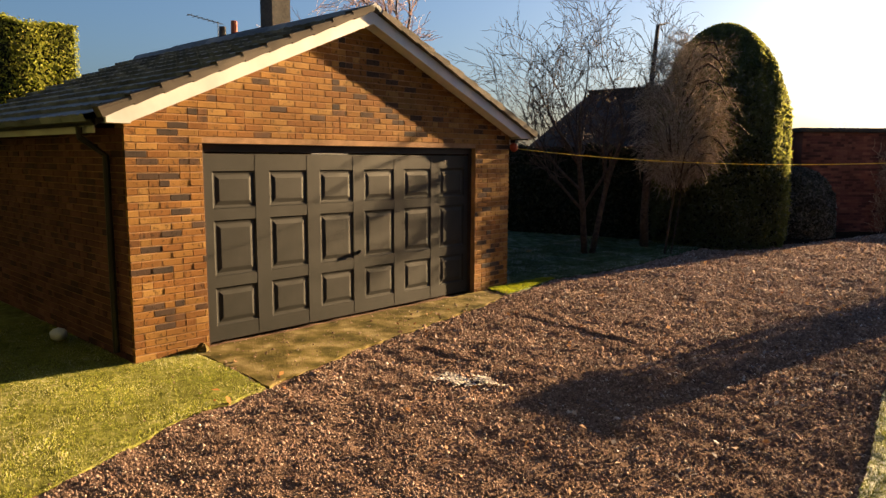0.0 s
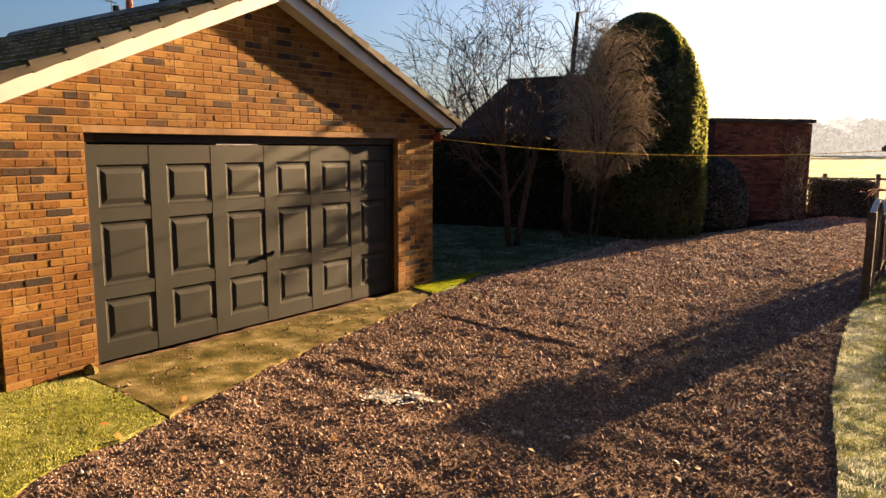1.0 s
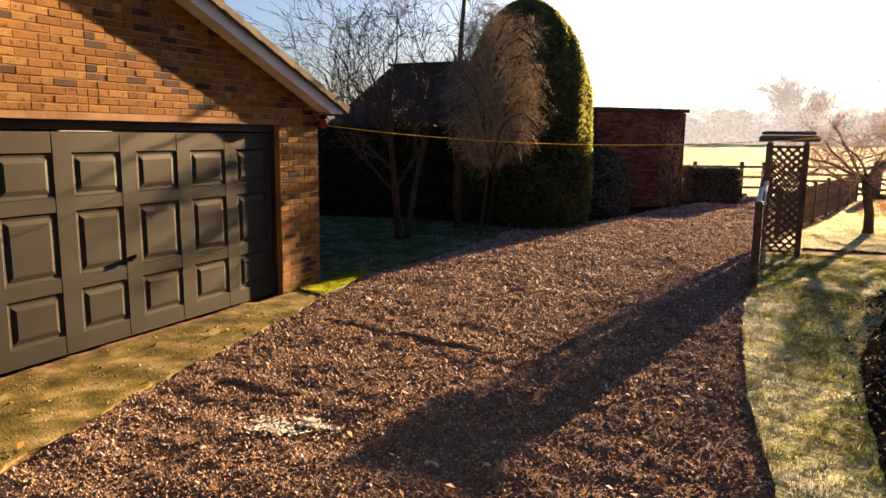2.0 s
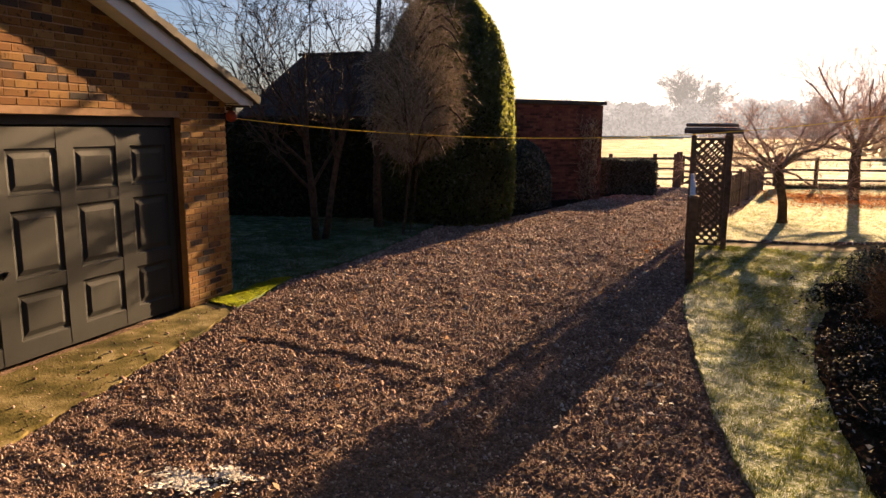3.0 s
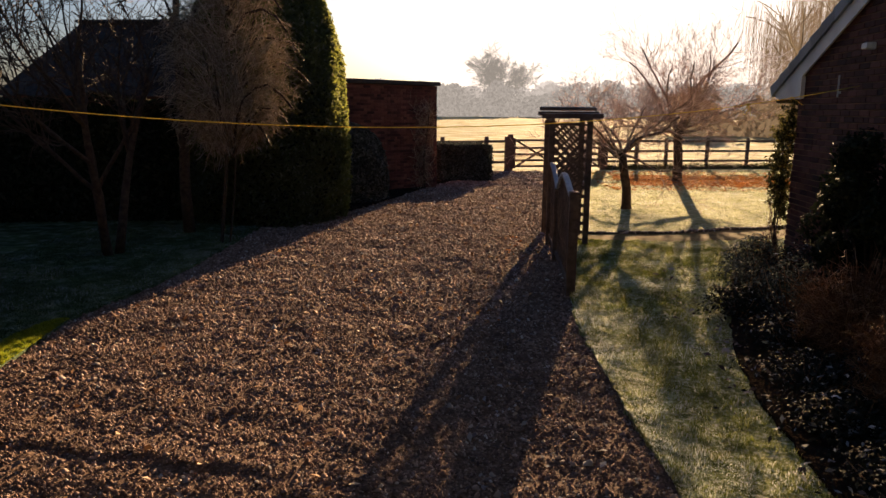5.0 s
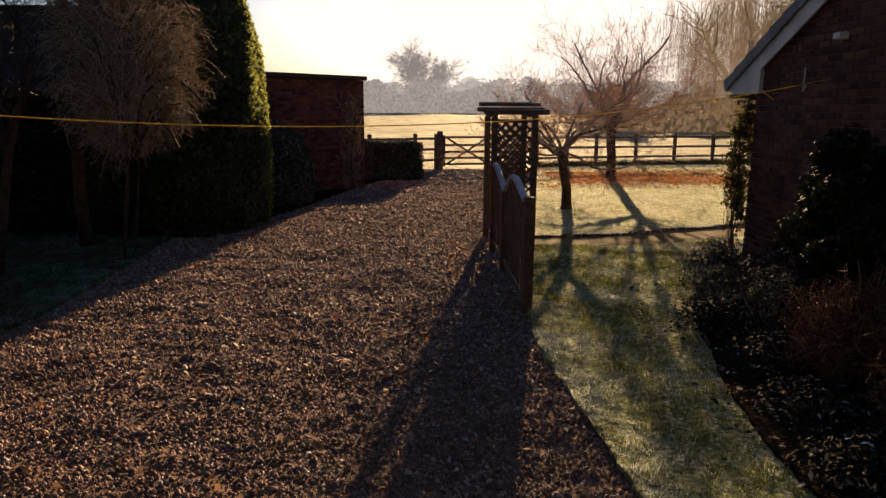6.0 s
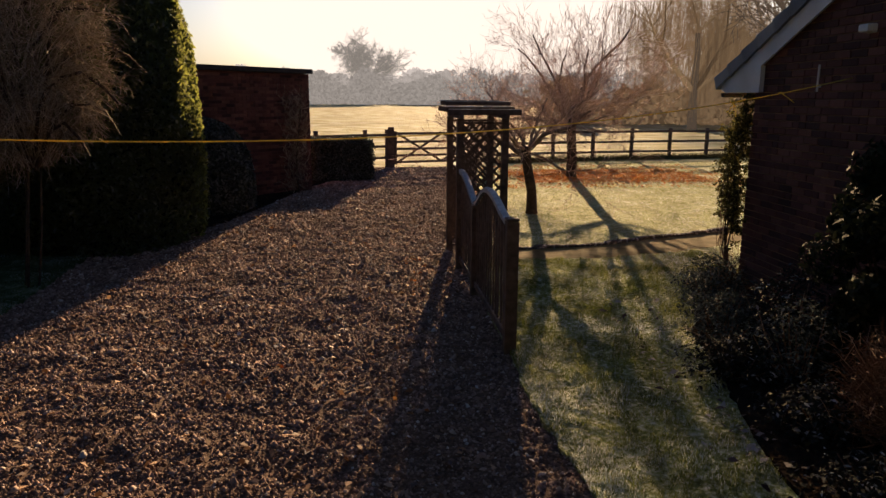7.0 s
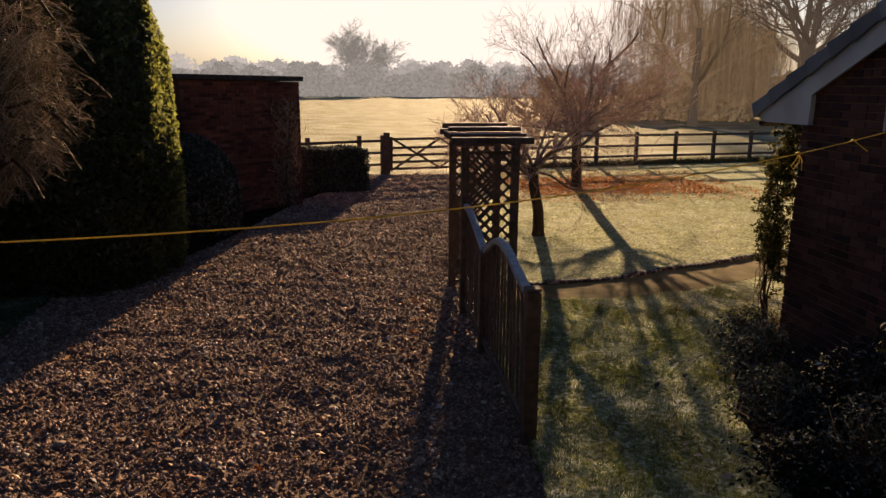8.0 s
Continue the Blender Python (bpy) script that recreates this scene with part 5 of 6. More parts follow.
# ---- bare trees ----
def grow(rng, p, d, L, r, level, spec, out):
    """A branch as a bent tapering line; side shoots spring along it. spec: per level (segments, bend, lift, shoots, fan, length)."""
    seg, bend, lift, kids, fan, ratio, *more = spec[level]
    first = more[0] if more else 0.3
    pts, rad = [p.copy()], [r]
    end = r * (0.42 if level + 1 < len(spec) else 0.25)
    dirs = [d]
    for i in range(seg):
        d = (d + Vector((rng.gauss(0, bend), rng.gauss(0, bend), rng.gauss(0, bend) + lift))).normalized()
        p = p + d * (L / seg)
        pts.append(p.copy())
        rad.append(r + (end - r) * (i + 1) / seg)
        dirs.append(d)
    out.append((level, pts, rad))
    if level + 1 < len(spec):
        for k in range(kids):
            t = rng.uniform(first, 1.0) if k else 1.0
            i = min(seg, max(1, int(round(t * seg))))
            axis = Vector((rng.gauss(0, 1), rng.gauss(0, 1), rng.gauss(0, 1)))
            q = dirs[i].cross(axis)
            if q.length < 1e-4:
                continue
            q.normalize()
            a = radians(fan) * rng.uniform(0.55, 1.25)
            nd = (dirs[i] * math.cos(a) + q * math.sin(a)).normalized()
            grow(rng, pts[i], nd, L * ratio * rng.uniform(0.7, 1.2), min(rad[i], r) * rng.uniform(0.48, 0.68), level + 1, spec, out)


def bare_tree(name, label, at, spec, height, radius, seed, lean=(0, 0), stems=1, thick=2, mat_trunk=None, mat_twig=None, group="", min_r=0.004, sides=(8, 6, 4, 3, 3, 3), category="tree"):
    rng = random.Random(seed)
    o = thing(name, label, category, (at[0], at[1], 0), group)
    out = []
    for s in range(stems):
        a = 2 * math.pi * s / max(1, stems) + 0.6
        off = Vector((math.cos(a), math.sin(a), 0)) * (0.1 if stems > 1 else 0)
        d = Vector((lean[0] + (math.cos(a) * 0.22 if stems > 1 else 0), lean[1] + (math.sin(a) * 0.22 if stems > 1 else 0), 1)).normalized()
        grow(rng, Vector((off.x, off.y, -0.05)), d, height, radius, 0, spec, out)
    tr, tw = Shape(), Shape()
    for level, pts, rad in out:
        (tr if level < thick else tw).tube(pts, [max(q, min_r) for q in rad], sides[min(level, 5)])
    part("trunk", tr, mat_trunk or M_BARK, o, smooth=True)
    tagged(part("crown", tw, mat_twig or M_TWIG, o), kind="stuff")
    return o


def fruit_tree(label, at, fork, lean, radius, limbs, spec, seed, min_r):
    """A short trunk that divides at one fork; limbs are (bearing, tilt from upright, length, thickness), each with
    side branches and a fan of fine twigs."""
    rng = random.Random(seed)
    o = thing("fruit_tree", label, "tree", (at[0], at[1], 0), "orchard trees")
    top = Vector((lean[0], lean[1], fork))
    pts = [Vector((0, 0, -0.05)), Vector((lean[0] * 0.05 + 0.01, lean[1] * 0.1, 0.12)), Vector((lean[0] * 0.2 + 0.02, lean[1] * 0.2, fork * 0.35)), Vector((lean[0] * 0.6 - 0.01, lean[1] * 0.6, fork * 0.7)), top]
    part("trunk", Shape().tube(pts, [radius * 1.5, radius * 1.1, radius, radius * 0.95, radius * 0.95], 12), M_BARK, o, smooth=True)
    crown = Shape()
    for k, (bearing, tilt, length, thick) in enumerate(limbs):
        a, tilt = radians(bearing), radians(tilt)
        d = Vector((math.cos(a) * math.sin(tilt), math.sin(a) * math.sin(tilt), math.cos(tilt)))
        out = []
        grow(rng, top + Vector((0, 0, -radius * 0.6 - 0.05 * (k % 4))), d, length, radius * thick * 0.95, 0, spec, out)
        for level, q, rad in out:
            if level == 0:
                part("limb", Shape().tube(q, [max(r, 0.010) for r in rad], 7), M_LIMB, o, smooth=True)
            else:
                crown.tube(q, [max(r * 0.58 ** level, min_r) for r in rad], 4 if level == 1 else 3)
    tagged(part("crown", crown, M_TWIG, o), kind="stuff")


APPLE = [(9, 0.17, 0.0, 13, 52, 0.44, 0.15), (5, 0.18, 0.05, 7, 46, 0.55, 0.2), (4, 0.17, 0.07, 4, 42, 0.6, 0.2), (3, 0.18, 0.05, 0, 30, 0.5)]
fruit_tree("leafless spreading fruit tree with reddish twigs on the lawn", (0.86, 19.3), 1.38, (-0.16, 0.02), 0.10,
           [(8, 72, 1.9, 0.5), (62, 60, 1.6, 0.38), (128, 66, 1.5, 0.38), (182, 70, 1.7, 0.5), (236, 70, 1.6, 0.4), (305, 66, 1.8, 0.48), (20, 44, 1.6, 0.4), (200, 40, 1.6, 0.4), (100, 20, 1.5, 0.36), (345, 90, 1.7, 0.28), (170, 92, 1.6, 0.28)], APPLE, 61, 0.0024)
APPLE2 = [(9, 0.13, 0.0, 13, 48, 0.37, 0.15), (5, 0.16, 0.05, 7, 44, 0.56, 0.2), (4, 0.15, 0.07, 4, 40, 0.6, 0.2), (3, 0.16, 0.05, 0, 30, 0.5)]
fruit_tree("tall leafless fruit tree with upright shoots on the lawn", (3.52, 25.6), 1.75, (-0.04, 0.0), 0.14,
           [(0, 74, 2.5, 0.36), (72, 68, 2.3, 0.3), (140, 70, 2.3, 0.32), (200, 76, 2.6, 0.36), (275, 70, 2.4, 0.34), (335, 90, 2.2, 0.24), (180, 92, 2.3, 0.24),
            (25, 46, 2.6, 0.38), (150, 44, 2.7, 0.38), (212, 48, 2.6, 0.34), (285, 42, 2.5, 0.34), (345, 34, 2.6, 0.34), (40, 8, 3.1, 0.46), (190, 20, 2.8, 0.36)], APPLE2, 62, 0.0030)
HEDGETREE = [(6, 0.07, 0.03, 6, 40, 0.70, 0.3), (6, 0.11, 0.05, 7, 44, 0.52), (5, 0.15, 0.04, 5, 44, 0.5), (4, 0.17, 0.03, 3, 40, 0.6), (3, 0.18, 0.0, 0, 30, 0.5)]
bare_tree("garden_tree", "dark leafless garden tree with frosted twigs in the shade", (-7.95, 13.2), HEDGETREE, 3.1, 0.075, 63, stems=3, mat_twig=M_BARK, min_r=0.005)
bare_tree("lopped_trunk", "tall lopped trunk with short side shoots", (-7.6, 15.2), [(6, 0.03, 0.02, 8, 55, 0.16), (4, 0.2, 0.05, 4, 45, 0.6), (3, 0.2, 0.0, 0, 30, 0.5)], 5.3, 0.11, 64, thick=1, mat_twig=M_BARK)


def twiggy_bush():
    """Rounded egg of pale frosted twigs: arching shoots run out from a few limbs and end in splayed, drooping tips."""
    rng = random.Random(66)
    c, rad3 = Vector((0, 0, 3.12)), Vector((1.12, 1.0, 1.78))
    o = thing("twiggy_shrub", "dense leafless shrub of pale frosted arching twigs", "shrub", (-6.42, 14.3, 0))
    tw = Shape()
    for k in range(3):
        a = k * 2.4
        part("stem", Shape().tube([(math.cos(a) * 0.1 - 0.2, math.sin(a) * 0.08, -0.03), (math.cos(a) * 0.12 - 0.1, math.sin(a) * 0.1, 0.8), (math.cos(a) * 0.1, math.sin(a) * 0.1, 1.7)], [0.016, 0.013, 0.012], 6), M_BARK, o)
    for k in range(8):
        a, h = k * 2.4 + rng.uniform(-0.5, 0.5), 0.25 + 0.7 * ((k * 0.618) % 1.0)
        end = Vector((math.cos(a) * rad3.x * 0.93 * math.sqrt(1 - (2 * h - 1) ** 2 * 0.8), math.sin(a) * rad3.y * 0.9 * math.sqrt(1 - (2 * h - 1) ** 2 * 0.8), c.z - rad3.z + 2 * rad3.z * h))
        base = Vector((math.cos(a) * 0.08, math.sin(a) * 0.08, 1.5))
        mid = base.lerp(end, 0.5) + Vector((rng.gauss(0, 0.06), rng.gauss(0, 0.06), 0.22))
        part("branch", Shape().tube([base, base.lerp(mid, 0.5) + Vector((0, 0, 0.06)), mid, mid.lerp(end, 0.5) + Vector((0, 0, 0.06)), end], [0.024, 0.021, 0.018, 0.014, 0.008], 6), M_BARK, o)
    for k in range(9):
        # longer boughs that arch out over the lawn and droop at the tip
        z0, y0 = 1.75 + 0.33 * k + rng.uniform(-0.1, 0.1), rng.gauss(0, 0.35)
        rim = math.sqrt(max(0.1, 1 - ((z0 - c.z) / rad3.z) ** 2))
        pts = [Vector((x * rim, y0 * rim * (0.4 + x), z0 + dz + rng.gauss(0, 0.03))) for x, dz in ((0.1, -0.25), (0.45, 0.12), (0.75, 0.2), (1.0, 0.08), (1.17, -0.16))]
        part("branch", Shape().tube(pts, [0.026, 0.023, 0.02, 0.017, 0.010], 6), M_BARK, o)
    for k in range(440):
        z = rng.uniform(-0.97, 1.0)
        a = rng.uniform(0, 2 * math.pi)
        n = Vector((math.cos(a) * math.sqrt(1 - z * z), math.sin(a) * math.sqrt(1 - z * z), z))
        bump = 0.94 + 0.16 * noise.noise((n.x * 2.3 + 5, n.y * 2.3, n.z * 2.3))
        end = c + Vector((n.x * rad3.x, n.y * rad3.y, n.z * rad3.z)) * (bump * rng.uniform(0.72, 1.02))
        p0 = Vector((end.x * rng.uniform(0.1, 0.4), end.y * rng.uniform(0.1, 0.4), max(1.5, end.z - rng.uniform(0.2, 1.0))))
        mid = p0.lerp(end, 0.55) + Vector((rng.gauss(0, 0.15), rng.gauss(0, 0.15), rng.uniform(0.0, 0.25)))
        pts = [p0, p0.lerp(mid, 0.55) + Vector((0, 0, 0.03)), mid, mid.lerp(end, 0.55) + Vector((rng.gauss(0, 0.03), rng.gauss(0, 0.03), 0.04)), end]
        tw.tube(pts, [0.0062, 0.0056, 0.0048, 0.0040, 0.0030], 3)
        for j in range(8):
            q = mid.lerp(end, rng.uniform(-0.3, 1.0))
            d = (n * 0.5 + Vector((rng.gauss(0, 0.7), rng.gauss(0, 0.7), rng.gauss(-0.05, 0.65)))).normalized()
            L = rng.uniform(0.16, 0.36)
            m1 = q + d * L * 0.5 + Vector((0, 0, 0.02))
            e1 = q + d * L + Vector((rng.gauss(0, 0.03), rng.gauss(0, 0.03), -0.05))
            tw.tube([q, m1, e1], [0.0036, 0.0032, 0.0027], 3)
            for i in range(2):
                g = q.lerp(e1, rng.uniform(0.35, 0.9))
                tw.tube([g, g + (d + Vector((rng.gauss(0, 0.7), rng.gauss(0, 0.7), rng.gauss(-0.1, 0.6)))).normalized() * rng.uniform(0.07, 0.15)], [0.0029, 0.0024], 3)
    tagged(part("crown", tw, M_TWIG_GREY, o), kind="stuff")


twiggy_bush()

# ---- flower bed by the house ----
def leafy_plant(name, label, at, r, h, n, size, mat, seed, category="plant", stems=True):
    rng = np.random.default_rng(seed)
    o = thing(name, label, category, (at[0], at[1], 0.05), group="bed plants")
    p = rng.normal(0, 0.45, (n, 3)) * (r, r, 0)
    p[:, 2] = h * rng.uniform(0.1, 1, n) * np.clip(1.15 - 0.5 * np.hypot(p[:, 0], p[:, 1]) / r, 0.2, 1.1)
    nn = np.stack([p[:, 0] / r * 0.6, p[:, 1] / r * 0.6, np.ones(n)], 1)
    part("foliage", flat_mesh("foliage", cards(p, nn, size, rng, 0.5), 4, mat), mat, o)
    if stems:
        s = Shape()
        for i in range(min(24, n // 12)):
            s.tube([(p[i, 0] * 0.3, p[i, 1] * 0.3, -0.03), (p[i, 0] * 0.8, p[i, 1] * 0.8, p[i, 2] * 0.6), tuple(p[i])], [0.008, 0.006, 0.004], 4)
        tagged(part("stemwork", s, M_DRY, o), kind="stuff")
    return o


_r = random.Random(70)
for i, (x, y, r, h, kind) in enumerate([(0.55, 10.7, 0.35, 0.35, 0), (0.95, 11.6, 0.4, 0.5, 1), (1.3, 12.4, 0.4, 0.6, 0), (1.6, 13.2, 0.35, 0.5, 1), (0.7, 9.6, 0.4, 0.35, 0), (0.45, 8.7, 0.4, 0.3, 1), (1.1, 10.6, 0.45, 0.7, 1),
                                         (0.35, 7.8, 0.4, 0.3, 0), (0.3, 6.9, 0.4, 0.35, 1), (0.9, 8.4, 0.45, 0.45, 0), (0.5, 6.0, 0.45, 0.4, 0), (1.0, 7.3, 0.5, 0.5, 1), (1.5, 11.4, 0.4, 0.8, 0)]):
    leafy_plant("bed_plant", "low frosted leafy plant in the dark bed" if kind else "frost-rimmed ground plant with curled leaves in the bed", (x, y), r * 1.1, h * 0.9, 1900, 0.012 if kind else 0.015, M_SHRUB if i in (1, 2, 6, 3) else M_FROSTLEAF, 71 + i)
def wall_shrub():
    """Uneven evergreen against the house: leaf clumps at the ends of short branches."""
    rng = np.random.default_rng(90)
    o = thing("wall_shrub", "dark uneven evergreen shrub against the house wall", "shrub", (1.6, 10.2, 0.03))
    ps, ns = [], []
    for k in range(46):
        a, t = rng.uniform(0, 6.28), rng.uniform(0, 1) ** 0.7
        w = math.sqrt(max(0.05, 1 - (1.25 * t - 0.35) ** 2))
        c = np.array([min(0.32, 0.5 * w * math.cos(a) * rng.uniform(0.6, 1.1)), 0.72 * w * math.sin(a) * rng.uniform(0.6, 1.1) - 0.1, 0.15 + 1.75 * t])
        q = rng.normal(0, 1, (420, 3))
        q /= np.linalg.norm(q, axis=1, keepdims=True)
        ps.append(c + q * rng.uniform(0.10, 0.2) * rng.uniform(0.6, 1.15, (420, 1)))
        ns.append(q)
        if k < 14:
            part("branch", Shape().tube([(0.05, 0, 0), (c[0] * 0.5, c[1] * 0.5, c[2] * 0.6), tuple(c)], [0.022, 0.014, 0.006], 5), M_BARK, o)
    p, nn = np.concatenate(ps), np.concatenate(ns)
    p[:, 0] = np.minimum(p[:, 0], 0.36)
    tagged(part("foliage", flat_mesh("foliage", cards(p, nn, 0.022, rng, 0.6), 4, M_HEDGE), M_HEDGE, o), kind="stuff")


wall_shrub()


def dry_shrub(at, r, h, n, seed, label):
    rng = random.Random(seed)
    o = thing("dry_shrub", label, "shrub", (at[0], at[1], 0.04))
    s = Shape()
    for i in range(n):
        a, q = rng.uniform(0, 6.28), rng.uniform(0.05, 1) ** 0.6 * r
        hh = h * rng.uniform(0.35, 1.0) * (1.1 - 0.45 * q / r)
        tip = Vector((math.cos(a) * q, math.sin(a) * q, hh))
        mid = Vector((tip.x * 0.45 + rng.gauss(0, 0.03), tip.y * 0.45 + rng.gauss(0, 0.03), hh * 0.6))
        s.tube([(tip.x * 0.2, tip.y * 0.2, -0.03), mid, tip], [0.005, 0.0035, 0.002], 3)
        for k in range(6):
            b = mid.lerp(tip, rng.uniform(0.0, 1.0))
            c = b + Vector((rng.gauss(0, 0.07), rng.gauss(0, 0.07), rng.gauss(0.02, 0.05)))
            s.tube([b, c, c + Vector((rng.gauss(0, 0.04), rng.gauss(0, 0.04), rng.gauss(0, 0.04)))], [0.003, 0.0025, 0.0018], 3)
    tagged(part("stemwork", s, M_DRY, o), kind="stuff")
    for k in range(3):
        part("stem", Shape().tube([(0, 0, -0.04), (0.05 * math.cos(k * 2.1), 0.05 * math.sin(k * 2.1), h * 0.3), (0.16 * math.cos(k * 2.1), 0.16 * math.sin(k * 2.1), h * 0.6)], [0.012, 0.009, 0.005], 5), M_BARK, o)


dry_shrub((0.98, 9.15), 0.58, 1.08, 560, 5, "russet dry-stemmed shrub with frosted tips")
dry_shrub((0.85, 7.9), 0.5, 1.05, 400, 6, "russet dry-stemmed shrub with frosted tips")
dry_shrub((1.55, 12.6), 0.22, 0.8, 30, 7, "thin tall dry seed stems by the wall")


def climber():
    """Leafy climber on the far corner of the house with hanging bare stems."""
    rng = np.random.default_rng(95)
    o = thing("climber", "backlit yellow-green climber on the house corner", "climber", (2.07, 13.40, 0))
    n = 7600
    knots = (0.62, 1.0, 1.0) * np.array([(-0.06, 0.05, 2.22), (-0.16, 0.1, 2.08), (-0.22, 0.1, 1.92), (-0.12, 0.0, 1.75), (-0.26, 0.1, 1.6), (-0.15, 0.05, 1.42), (-0.3, 0.12, 1.3), (-0.12, 0.05, 1.15), (-0.2, 0.1, 1.0), (-0.05, 0.0, 2.05), (-0.1, 0.0, 0.82)])
    c = knots[rng.integers(0, len(knots), 260)] + rng.normal(0, 1, (260, 3)) * (0.055, 0.09, 0.12)
    p = c[rng.integers(0, 260, n)] + rng.normal(0, 0.025, (n, 3))
    tagged(part("foliage", flat_mesh("foliage", cards(p, np.tile((-0.5, -0.5, 0.4), (n, 1)), 0.0125, rng, 0.9), 4, M_CLIMB), M_CLIMB, o), kind="stuff")
    q = random.Random(96)
    for k in range(4):
        pts, x, y = [], -0.04 - 0.05 * k, 0.03 + 0.03 * k
        for i in range(9):
            pts.append((x, y, 0.27 * i))
            x, y = min(0.05, x + q.gauss(-0.012 + 0.006 * i / 2, 0.035)), y + q.gauss(0, 0.02)
        part("stem", Shape().tube(pts, [0.012 - 0.0009 * i for i in range(9)], 5), M_BARK, o)
    hang = Shape()
    for k in range(34):
        p = Vector((q.uniform(-0.32, -0.05), q.uniform(0, 0.15), q.uniform(0.7, 1.5)))
        hang.tube([p, p + Vector((q.gauss(0, 0.03), 0.0, -0.18)), p + Vector((q.gauss(0, 0.06), 0.02, -q.uniform(0.25, 0.5)))], [0.004, 0.003, 0.002], 3)
    tagged(part("hanging_growth", hang, M_DRY, o), kind="stuff")


climber()


# ---- leaves, patches, small things ----
def scatter_leaves(name, label, boxes, mat, size, seed, z=0.015):
    rng = np.random.default_rng(seed)
    ps = []
    for x0, x1, y0, y1, n in boxes:
        ps.append(np.stack([rng.uniform(x0, x1, n), rng.uniform(y0, y1, n), np.full(n, z) + rng.uniform(0, 0.02, n)], 1))
    p = np.concatenate(ps)
    solo(name, flat_mesh(name, cards(p, np.tile((0, 0, 1.0), (len(p), 1)), size, rng, 0.35, 1.2), 4, mat), mat, label, "leaves", kind="stuff")


scatter_leaves("fallen_leaves", "dry brown fallen leaves over the gravel", [(-6.2, -1.3, 3, 28, 900), (-5.5, -1.5, 9, 22, 900)], M_LEAF, 0.023, 81, 0.02)
scatter_leaves("fallen_leaves", "orange fallen leaves on the lawn under the trees", [(1.0, 8.5, 23.0, 29.3, 3500), (1.8, 7.5, 24.2, 27.8, 6000), (2.2, 5.5, 25.0, 27.4, 2500)], M_LEAF_RED, 0.029, 82, 0.065)
scatter_leaves("fallen_leaves", "a few bright red leaves on the gravel", [(-2.1, -1.4, 13.4, 15.6, 26), (-4.6, -2.0, 7.5, 12, 8), (-5.6, -4.6, 2.5, 3.6, 6)], M_LEAF_RED, 0.026, 83, 0.025)
scatter_leaves("fallen_leaves", "dark curled leaves on the frosted lawn edge", [(-0.4, 0.25, 5.6, 10.5, 40), (-0.12, 0.35, 6.0, 11.0, 70), (0.0, 1.4, 7.5, 13.0, 160)], M_LEAF_DARK, 0.028, 84, 0.05)
scatter_leaves("fallen_leaves", "rimed dark leaves on the shaded gravel beside the lawn", [(-2.3, -1.2, 5.5, 11.5, 150), (-2.9, -1.2, 3.5, 8.0, 120), (-5.5, -2.5, 4.0, 14.0, 160)], M_LEAF_DARK, 0.022, 85, 0.02)
def pale_patch():
    """Crushed pale chips trodden into the gravel, thick in the middle and straggling outwards."""
    rng = np.random.default_rng(9)
    n = 1500
    a = rng.uniform(0, 2 * np.pi, n)
    reach = 1 + 0.35 * np.sin(a * 3 + 0.8) + 0.25 * np.sin(a * 5)
    q = np.abs(rng.normal(0, 0.55, n)) * reach
    second = rng.uniform(0, 1, n) < 0.3
    x = np.where(second, -3.86 + np.cos(a) * 0.13 * q, -4.07 + np.cos(a) * 0.2 * q)
    y = np.where(second, 4.72 + np.sin(a) * 0.07 * q, 4.55 + np.sin(a) * 0.125 * q)
    p = np.stack([x, y, drive_z(x, y) + rng.uniform(0.013, 0.021, n)], 1)
    solo("pale_patch", flat_mesh("pale_patch", cards(p, np.tile((0, 0, 1.0), (n, 1)), 0.014, rng, 0.18, 1.1), 4, M_PALE), M_PALE, "pale crushed chalk patch on the gravel", "patch", kind="stuff")


pale_patch()
s = Shape().blob((-8.25, 2.42, 0.10), (0.11, 0.09, 0.08), random.Random(3), 0.05, 6, 12)
solo("white_bowl", s, M_WHITE, "small white upturned bowl on the shaded grass", "bowl", smooth=True)
s = Shape().blob((-6.72, 3.36, 0.03), (0.08, 0.06, 0.07), random.Random(6), 0.15, 6, 10)
solo("corner_stone", s, M_CONC, "small mossy stone at the door jamb", "stone")


# ---- neighbouring buildings behind ----
def outbuilding():
    o = thing("outbuilding", "dark old outbuilding with hipped roof behind the hedge", "outbuilding")
    x0, x1, y0, y1 = -14.6, -8.6, 20.0, 24.5
    part("walls", Shape().box(x0 + 0.15, x1 - 0.15, y0 + 0.15, y1 - 0.15, 0, 2.6), M_BRICK_DULL_SHADE_J, o)
    s = Shape()
    s.add([(x0, y0, 2.5), (x1, y0, 2.5), (x1, y1, 2.5), (x0, y1, 2.5), (-13.1, 21.6, 4.4), (-9.2, 21.6, 4.4), (-9.2, 22.9, 4.4), (-13.1, 22.9, 4.4)],
          [(0, 1, 5, 4), (1, 2, 6, 5), (2, 3, 7, 6), (3, 0, 4, 7), (4, 5, 6, 7), (3, 2, 1, 0)])
    part("roof", s, M_DARKROOF, o)
    part("ridge_cap", Shape().box(-13.2, -9.1, 21.5, 23.0, 4.401, 4.48, bevel=0.02), M_DARKROOF, o)


outbuilding()


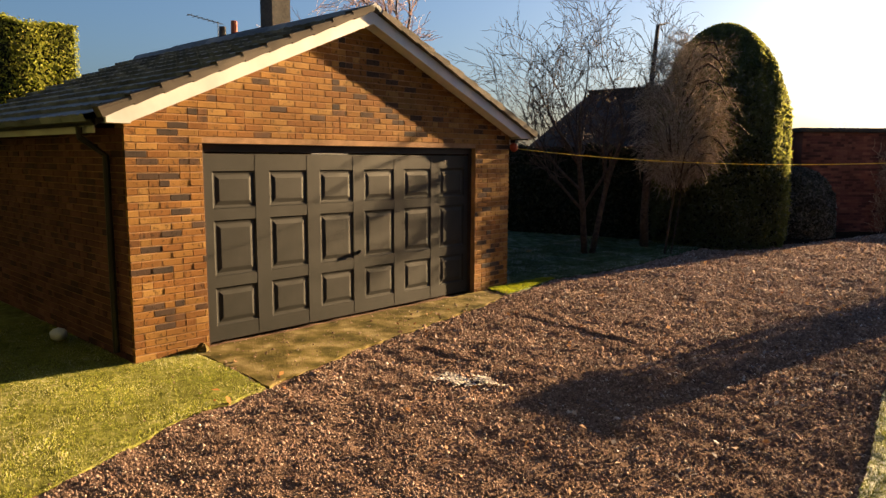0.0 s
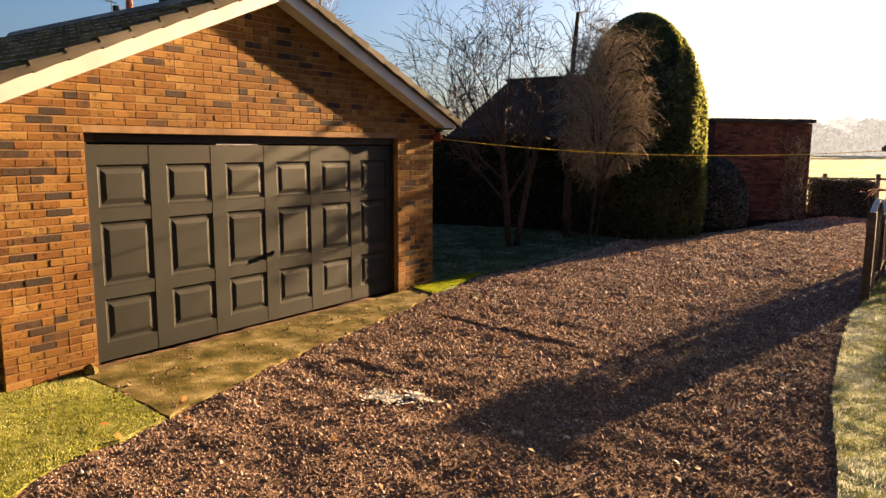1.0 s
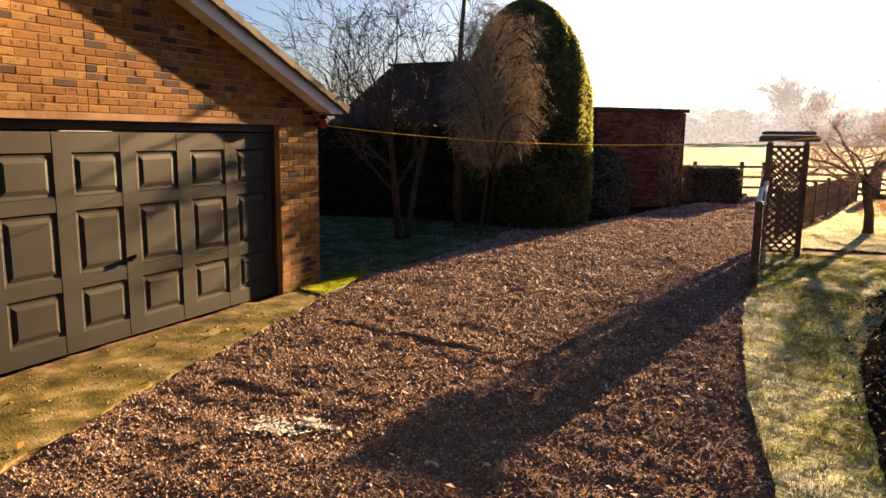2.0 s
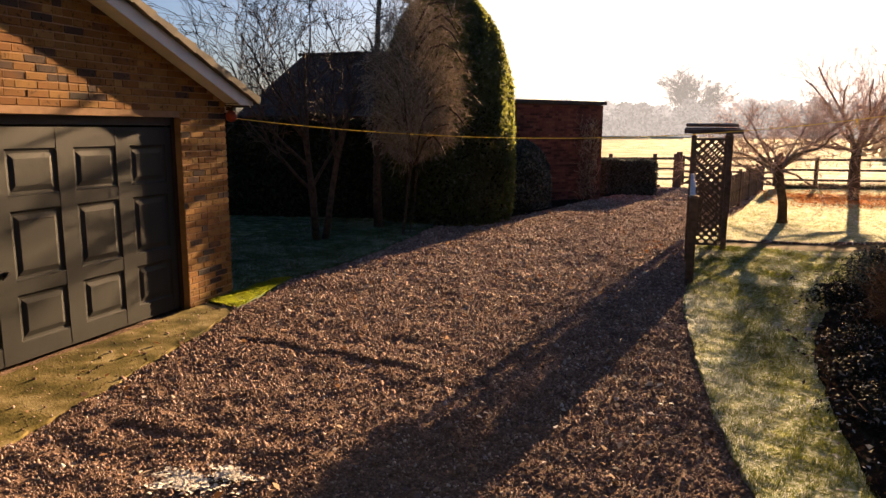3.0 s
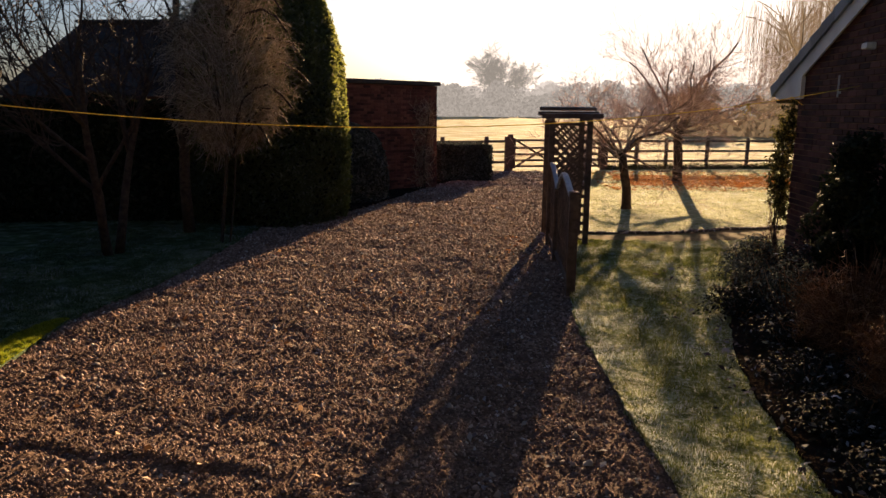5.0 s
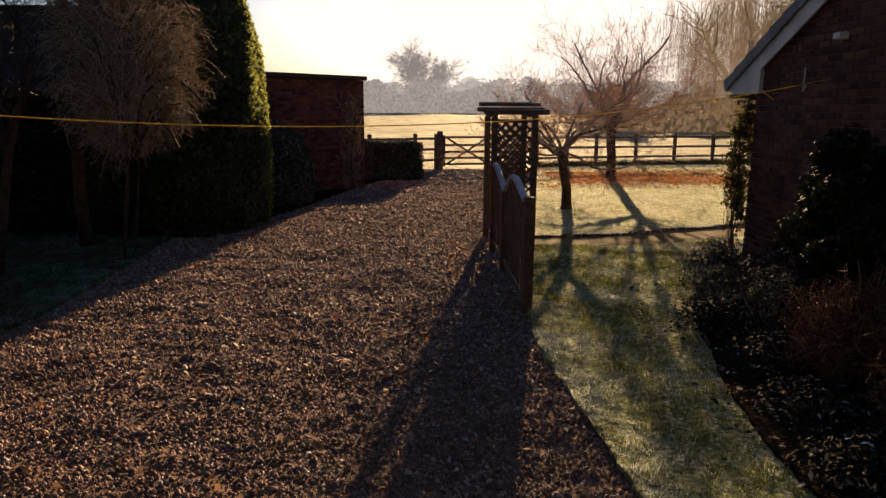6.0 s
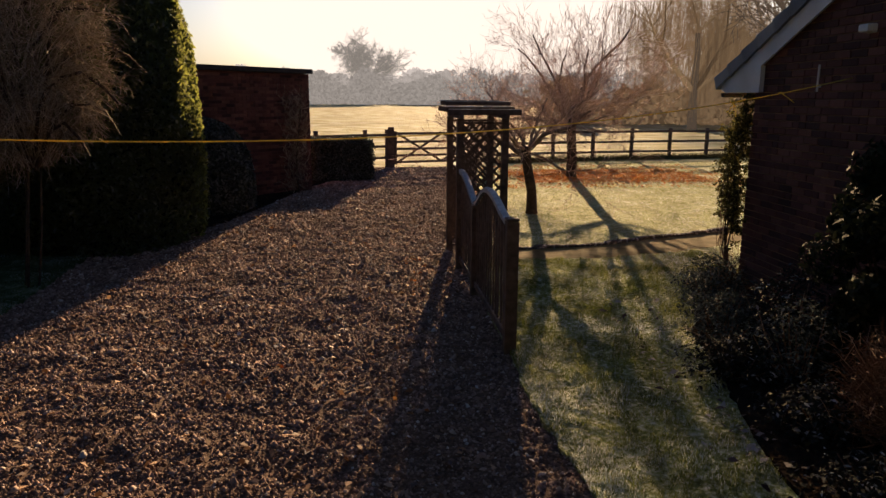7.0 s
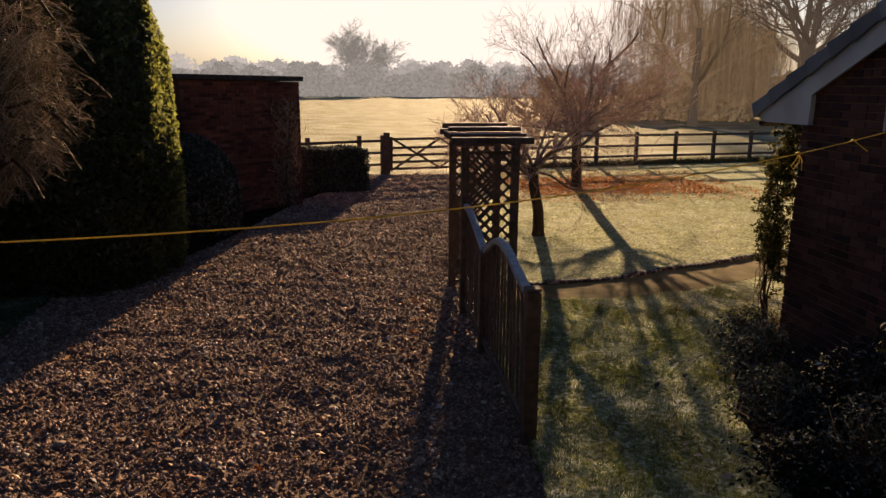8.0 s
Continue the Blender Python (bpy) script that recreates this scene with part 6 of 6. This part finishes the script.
def neighbour_house():
    o = thing("neighbour_house", "distant brick house with tall chimney behind the garage", "house")
    part("walls", Shape().box(-34, -25, 12, 22, 0, 5.0), M_BRICK_DULL_SHADE_J, o)
    s = Shape().prism([(11.7, 4.9), (22.3, 4.9), (17, 7.6)], "x", -34.3, -24.7)
    part("roof", s, M_DARKROOF, o)
    # dark roof material on the brick chimney: its shade put into the colour
    ch = part("chimney", Shape().box(-25.2, -24.35, 16.1, 16.95, 4.5, 9.6), M_DARKROOF, o)
    part("cap", Shape().box(-25.28, -24.27, 16.02, 17.03, 9.0, 9.25), M_DARKROOF, ch)
    c2 = part("chimney", Shape().box(-29.6, -28.6, 16.6, 17.2, 6.5, 7.2), M_BRICK_DULL_SHADE_J, o)
    part("pot", Shape().tube([(-29.3, 16.75, 7.2), (-29.3, 16.75, 7.9)], [0.17, 0.15], 10), M_DARKROOF, c2)
    part("pot", Shape().tube([(-28.9, 17.1, 7.2), (-28.9, 17.1, 8.15)], [0.17, 0.14], 10), M_TERRA, c2)
    ae = Shape()
    ae.tube([(-29.5, 16.65, 7.2), (-29.5, 16.65, 8.1)], 0.02, 5)
    ae.tube([(-29.5, 15.2, 8.25), (-29.5, 16.9, 8.05)], 0.02, 5)
    for k in range(6):
        y = 15.3 + k * 0.25
        ae.tube([(-29.75, y, 8.24 - (y - 15.2) * 0.118), (-29.25, y, 8.24 - (y - 15.2) * 0.118)], 0.012, 4)
    part("aerial", ae, M_BLACK, o, "thin television aerial")


neighbour_house()


# ---- distance ----
BIG = [(6, 0.05, 0.02, 9, 45, 0.62), (6, 0.13, 0.03, 7, 42, 0.58), (5, 0.18, 0.03, 6, 40, 0.58), (4, 0.2, 0.02, 5, 40, 0.58), (3, 0.2, 0.0, 0, 30, 0.5)]
OAK = [(5, 0.03, 0.0, 16, 52, 0.72, 0.5), (6, 0.10, 0.02, 9, 40, 0.55, 0.3), (5, 0.15, 0.03, 7, 40, 0.55), (4, 0.2, 0.02, 5, 40, 0.58), (3, 0.2, 0.0, 0, 30, 0.5)]
bare_tree("background_tree", "large leafless tree beyond the garage", (-29.0, 28.0), BIG, 8.5, 0.32, 101, min_r=0.015)
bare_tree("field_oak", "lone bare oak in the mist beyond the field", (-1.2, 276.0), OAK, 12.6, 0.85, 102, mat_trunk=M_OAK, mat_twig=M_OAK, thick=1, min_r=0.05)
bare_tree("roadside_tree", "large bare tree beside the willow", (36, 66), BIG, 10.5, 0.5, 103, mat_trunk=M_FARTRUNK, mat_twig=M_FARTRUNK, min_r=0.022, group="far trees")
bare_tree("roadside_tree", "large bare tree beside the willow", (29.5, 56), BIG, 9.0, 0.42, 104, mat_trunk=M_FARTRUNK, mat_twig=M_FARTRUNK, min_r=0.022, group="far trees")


def willow(at, seed):
    rng = random.Random(seed)
    o = thing("weeping_willow", "large weeping willow with hanging golden-brown twigs", "tree", (*at, 0))
    out = []
    grow(rng, Vector((0, 0, -0.1)), Vector((0, 0, 1)), 7.5, 0.4, 0, [(5, 0.05, 0.0, 9, 45, 0.8), (6, 0.12, 0.02, 7, 40, 0.55), (5, 0.15, -0.02, 0, 40, 0.5)], out)
    tr, tw = Shape(), Shape()
    for level, pts, rad in out:
        (tw if level else tr).tube(pts, [max(q, 0.03) for q in rad], 6 if level < 2 else 4)
        if level > 0:
            for k in range(40):
                i = rng.randrange(1, len(pts))
                p = pts[i] + Vector((rng.gauss(0, 0.7), rng.gauss(0, 0.7), rng.gauss(0, 0.3)))
                L = min(p.z - 0.6, rng.uniform(2.5, 7.5))
                if L > 0.5:
                    q = p + Vector((rng.gauss(0, 0.25), rng.gauss(0, 0.25), -L))
                    tw.tube([p, p.lerp(q, 0.5) + Vector((rng.gauss(0, 0.1), rng.gauss(0, 0.1), 0)), q], [0.010, 0.009, 0.005], 3)
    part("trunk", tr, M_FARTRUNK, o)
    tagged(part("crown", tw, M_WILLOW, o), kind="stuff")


willow((23.5, 60.0), 7)
willow((31.5, 72.0), 8)


def woods(name, label, spots, mat, seed, n=420, size=0.45):
    rng = np.random.default_rng(seed)
    ps = []
    for x, y, r, h in spots:
        a = rng.normal(0, 0.42, (n, 3)) * (r, r, 0)
        t = rng.uniform(0.0, 1, n) ** 1.25
        k = np.sqrt(np.clip(1 - (1.6 * t - 0.6) ** 2, 0.02, 1))
        ps.append(np.stack([x + a[:, 0] * k, y + a[:, 1] * k, h * t + rng.normal(0, 0.2, n)], 1))
    p = np.concatenate(ps)
    return solo(name, flat_mesh(name, cards(p, np.tile((0, -1.0, 0.2), (len(p), 1)), size, rng, 0.7), 4, mat), mat, label, "woods", kind="stuff")


_w = random.Random(120)
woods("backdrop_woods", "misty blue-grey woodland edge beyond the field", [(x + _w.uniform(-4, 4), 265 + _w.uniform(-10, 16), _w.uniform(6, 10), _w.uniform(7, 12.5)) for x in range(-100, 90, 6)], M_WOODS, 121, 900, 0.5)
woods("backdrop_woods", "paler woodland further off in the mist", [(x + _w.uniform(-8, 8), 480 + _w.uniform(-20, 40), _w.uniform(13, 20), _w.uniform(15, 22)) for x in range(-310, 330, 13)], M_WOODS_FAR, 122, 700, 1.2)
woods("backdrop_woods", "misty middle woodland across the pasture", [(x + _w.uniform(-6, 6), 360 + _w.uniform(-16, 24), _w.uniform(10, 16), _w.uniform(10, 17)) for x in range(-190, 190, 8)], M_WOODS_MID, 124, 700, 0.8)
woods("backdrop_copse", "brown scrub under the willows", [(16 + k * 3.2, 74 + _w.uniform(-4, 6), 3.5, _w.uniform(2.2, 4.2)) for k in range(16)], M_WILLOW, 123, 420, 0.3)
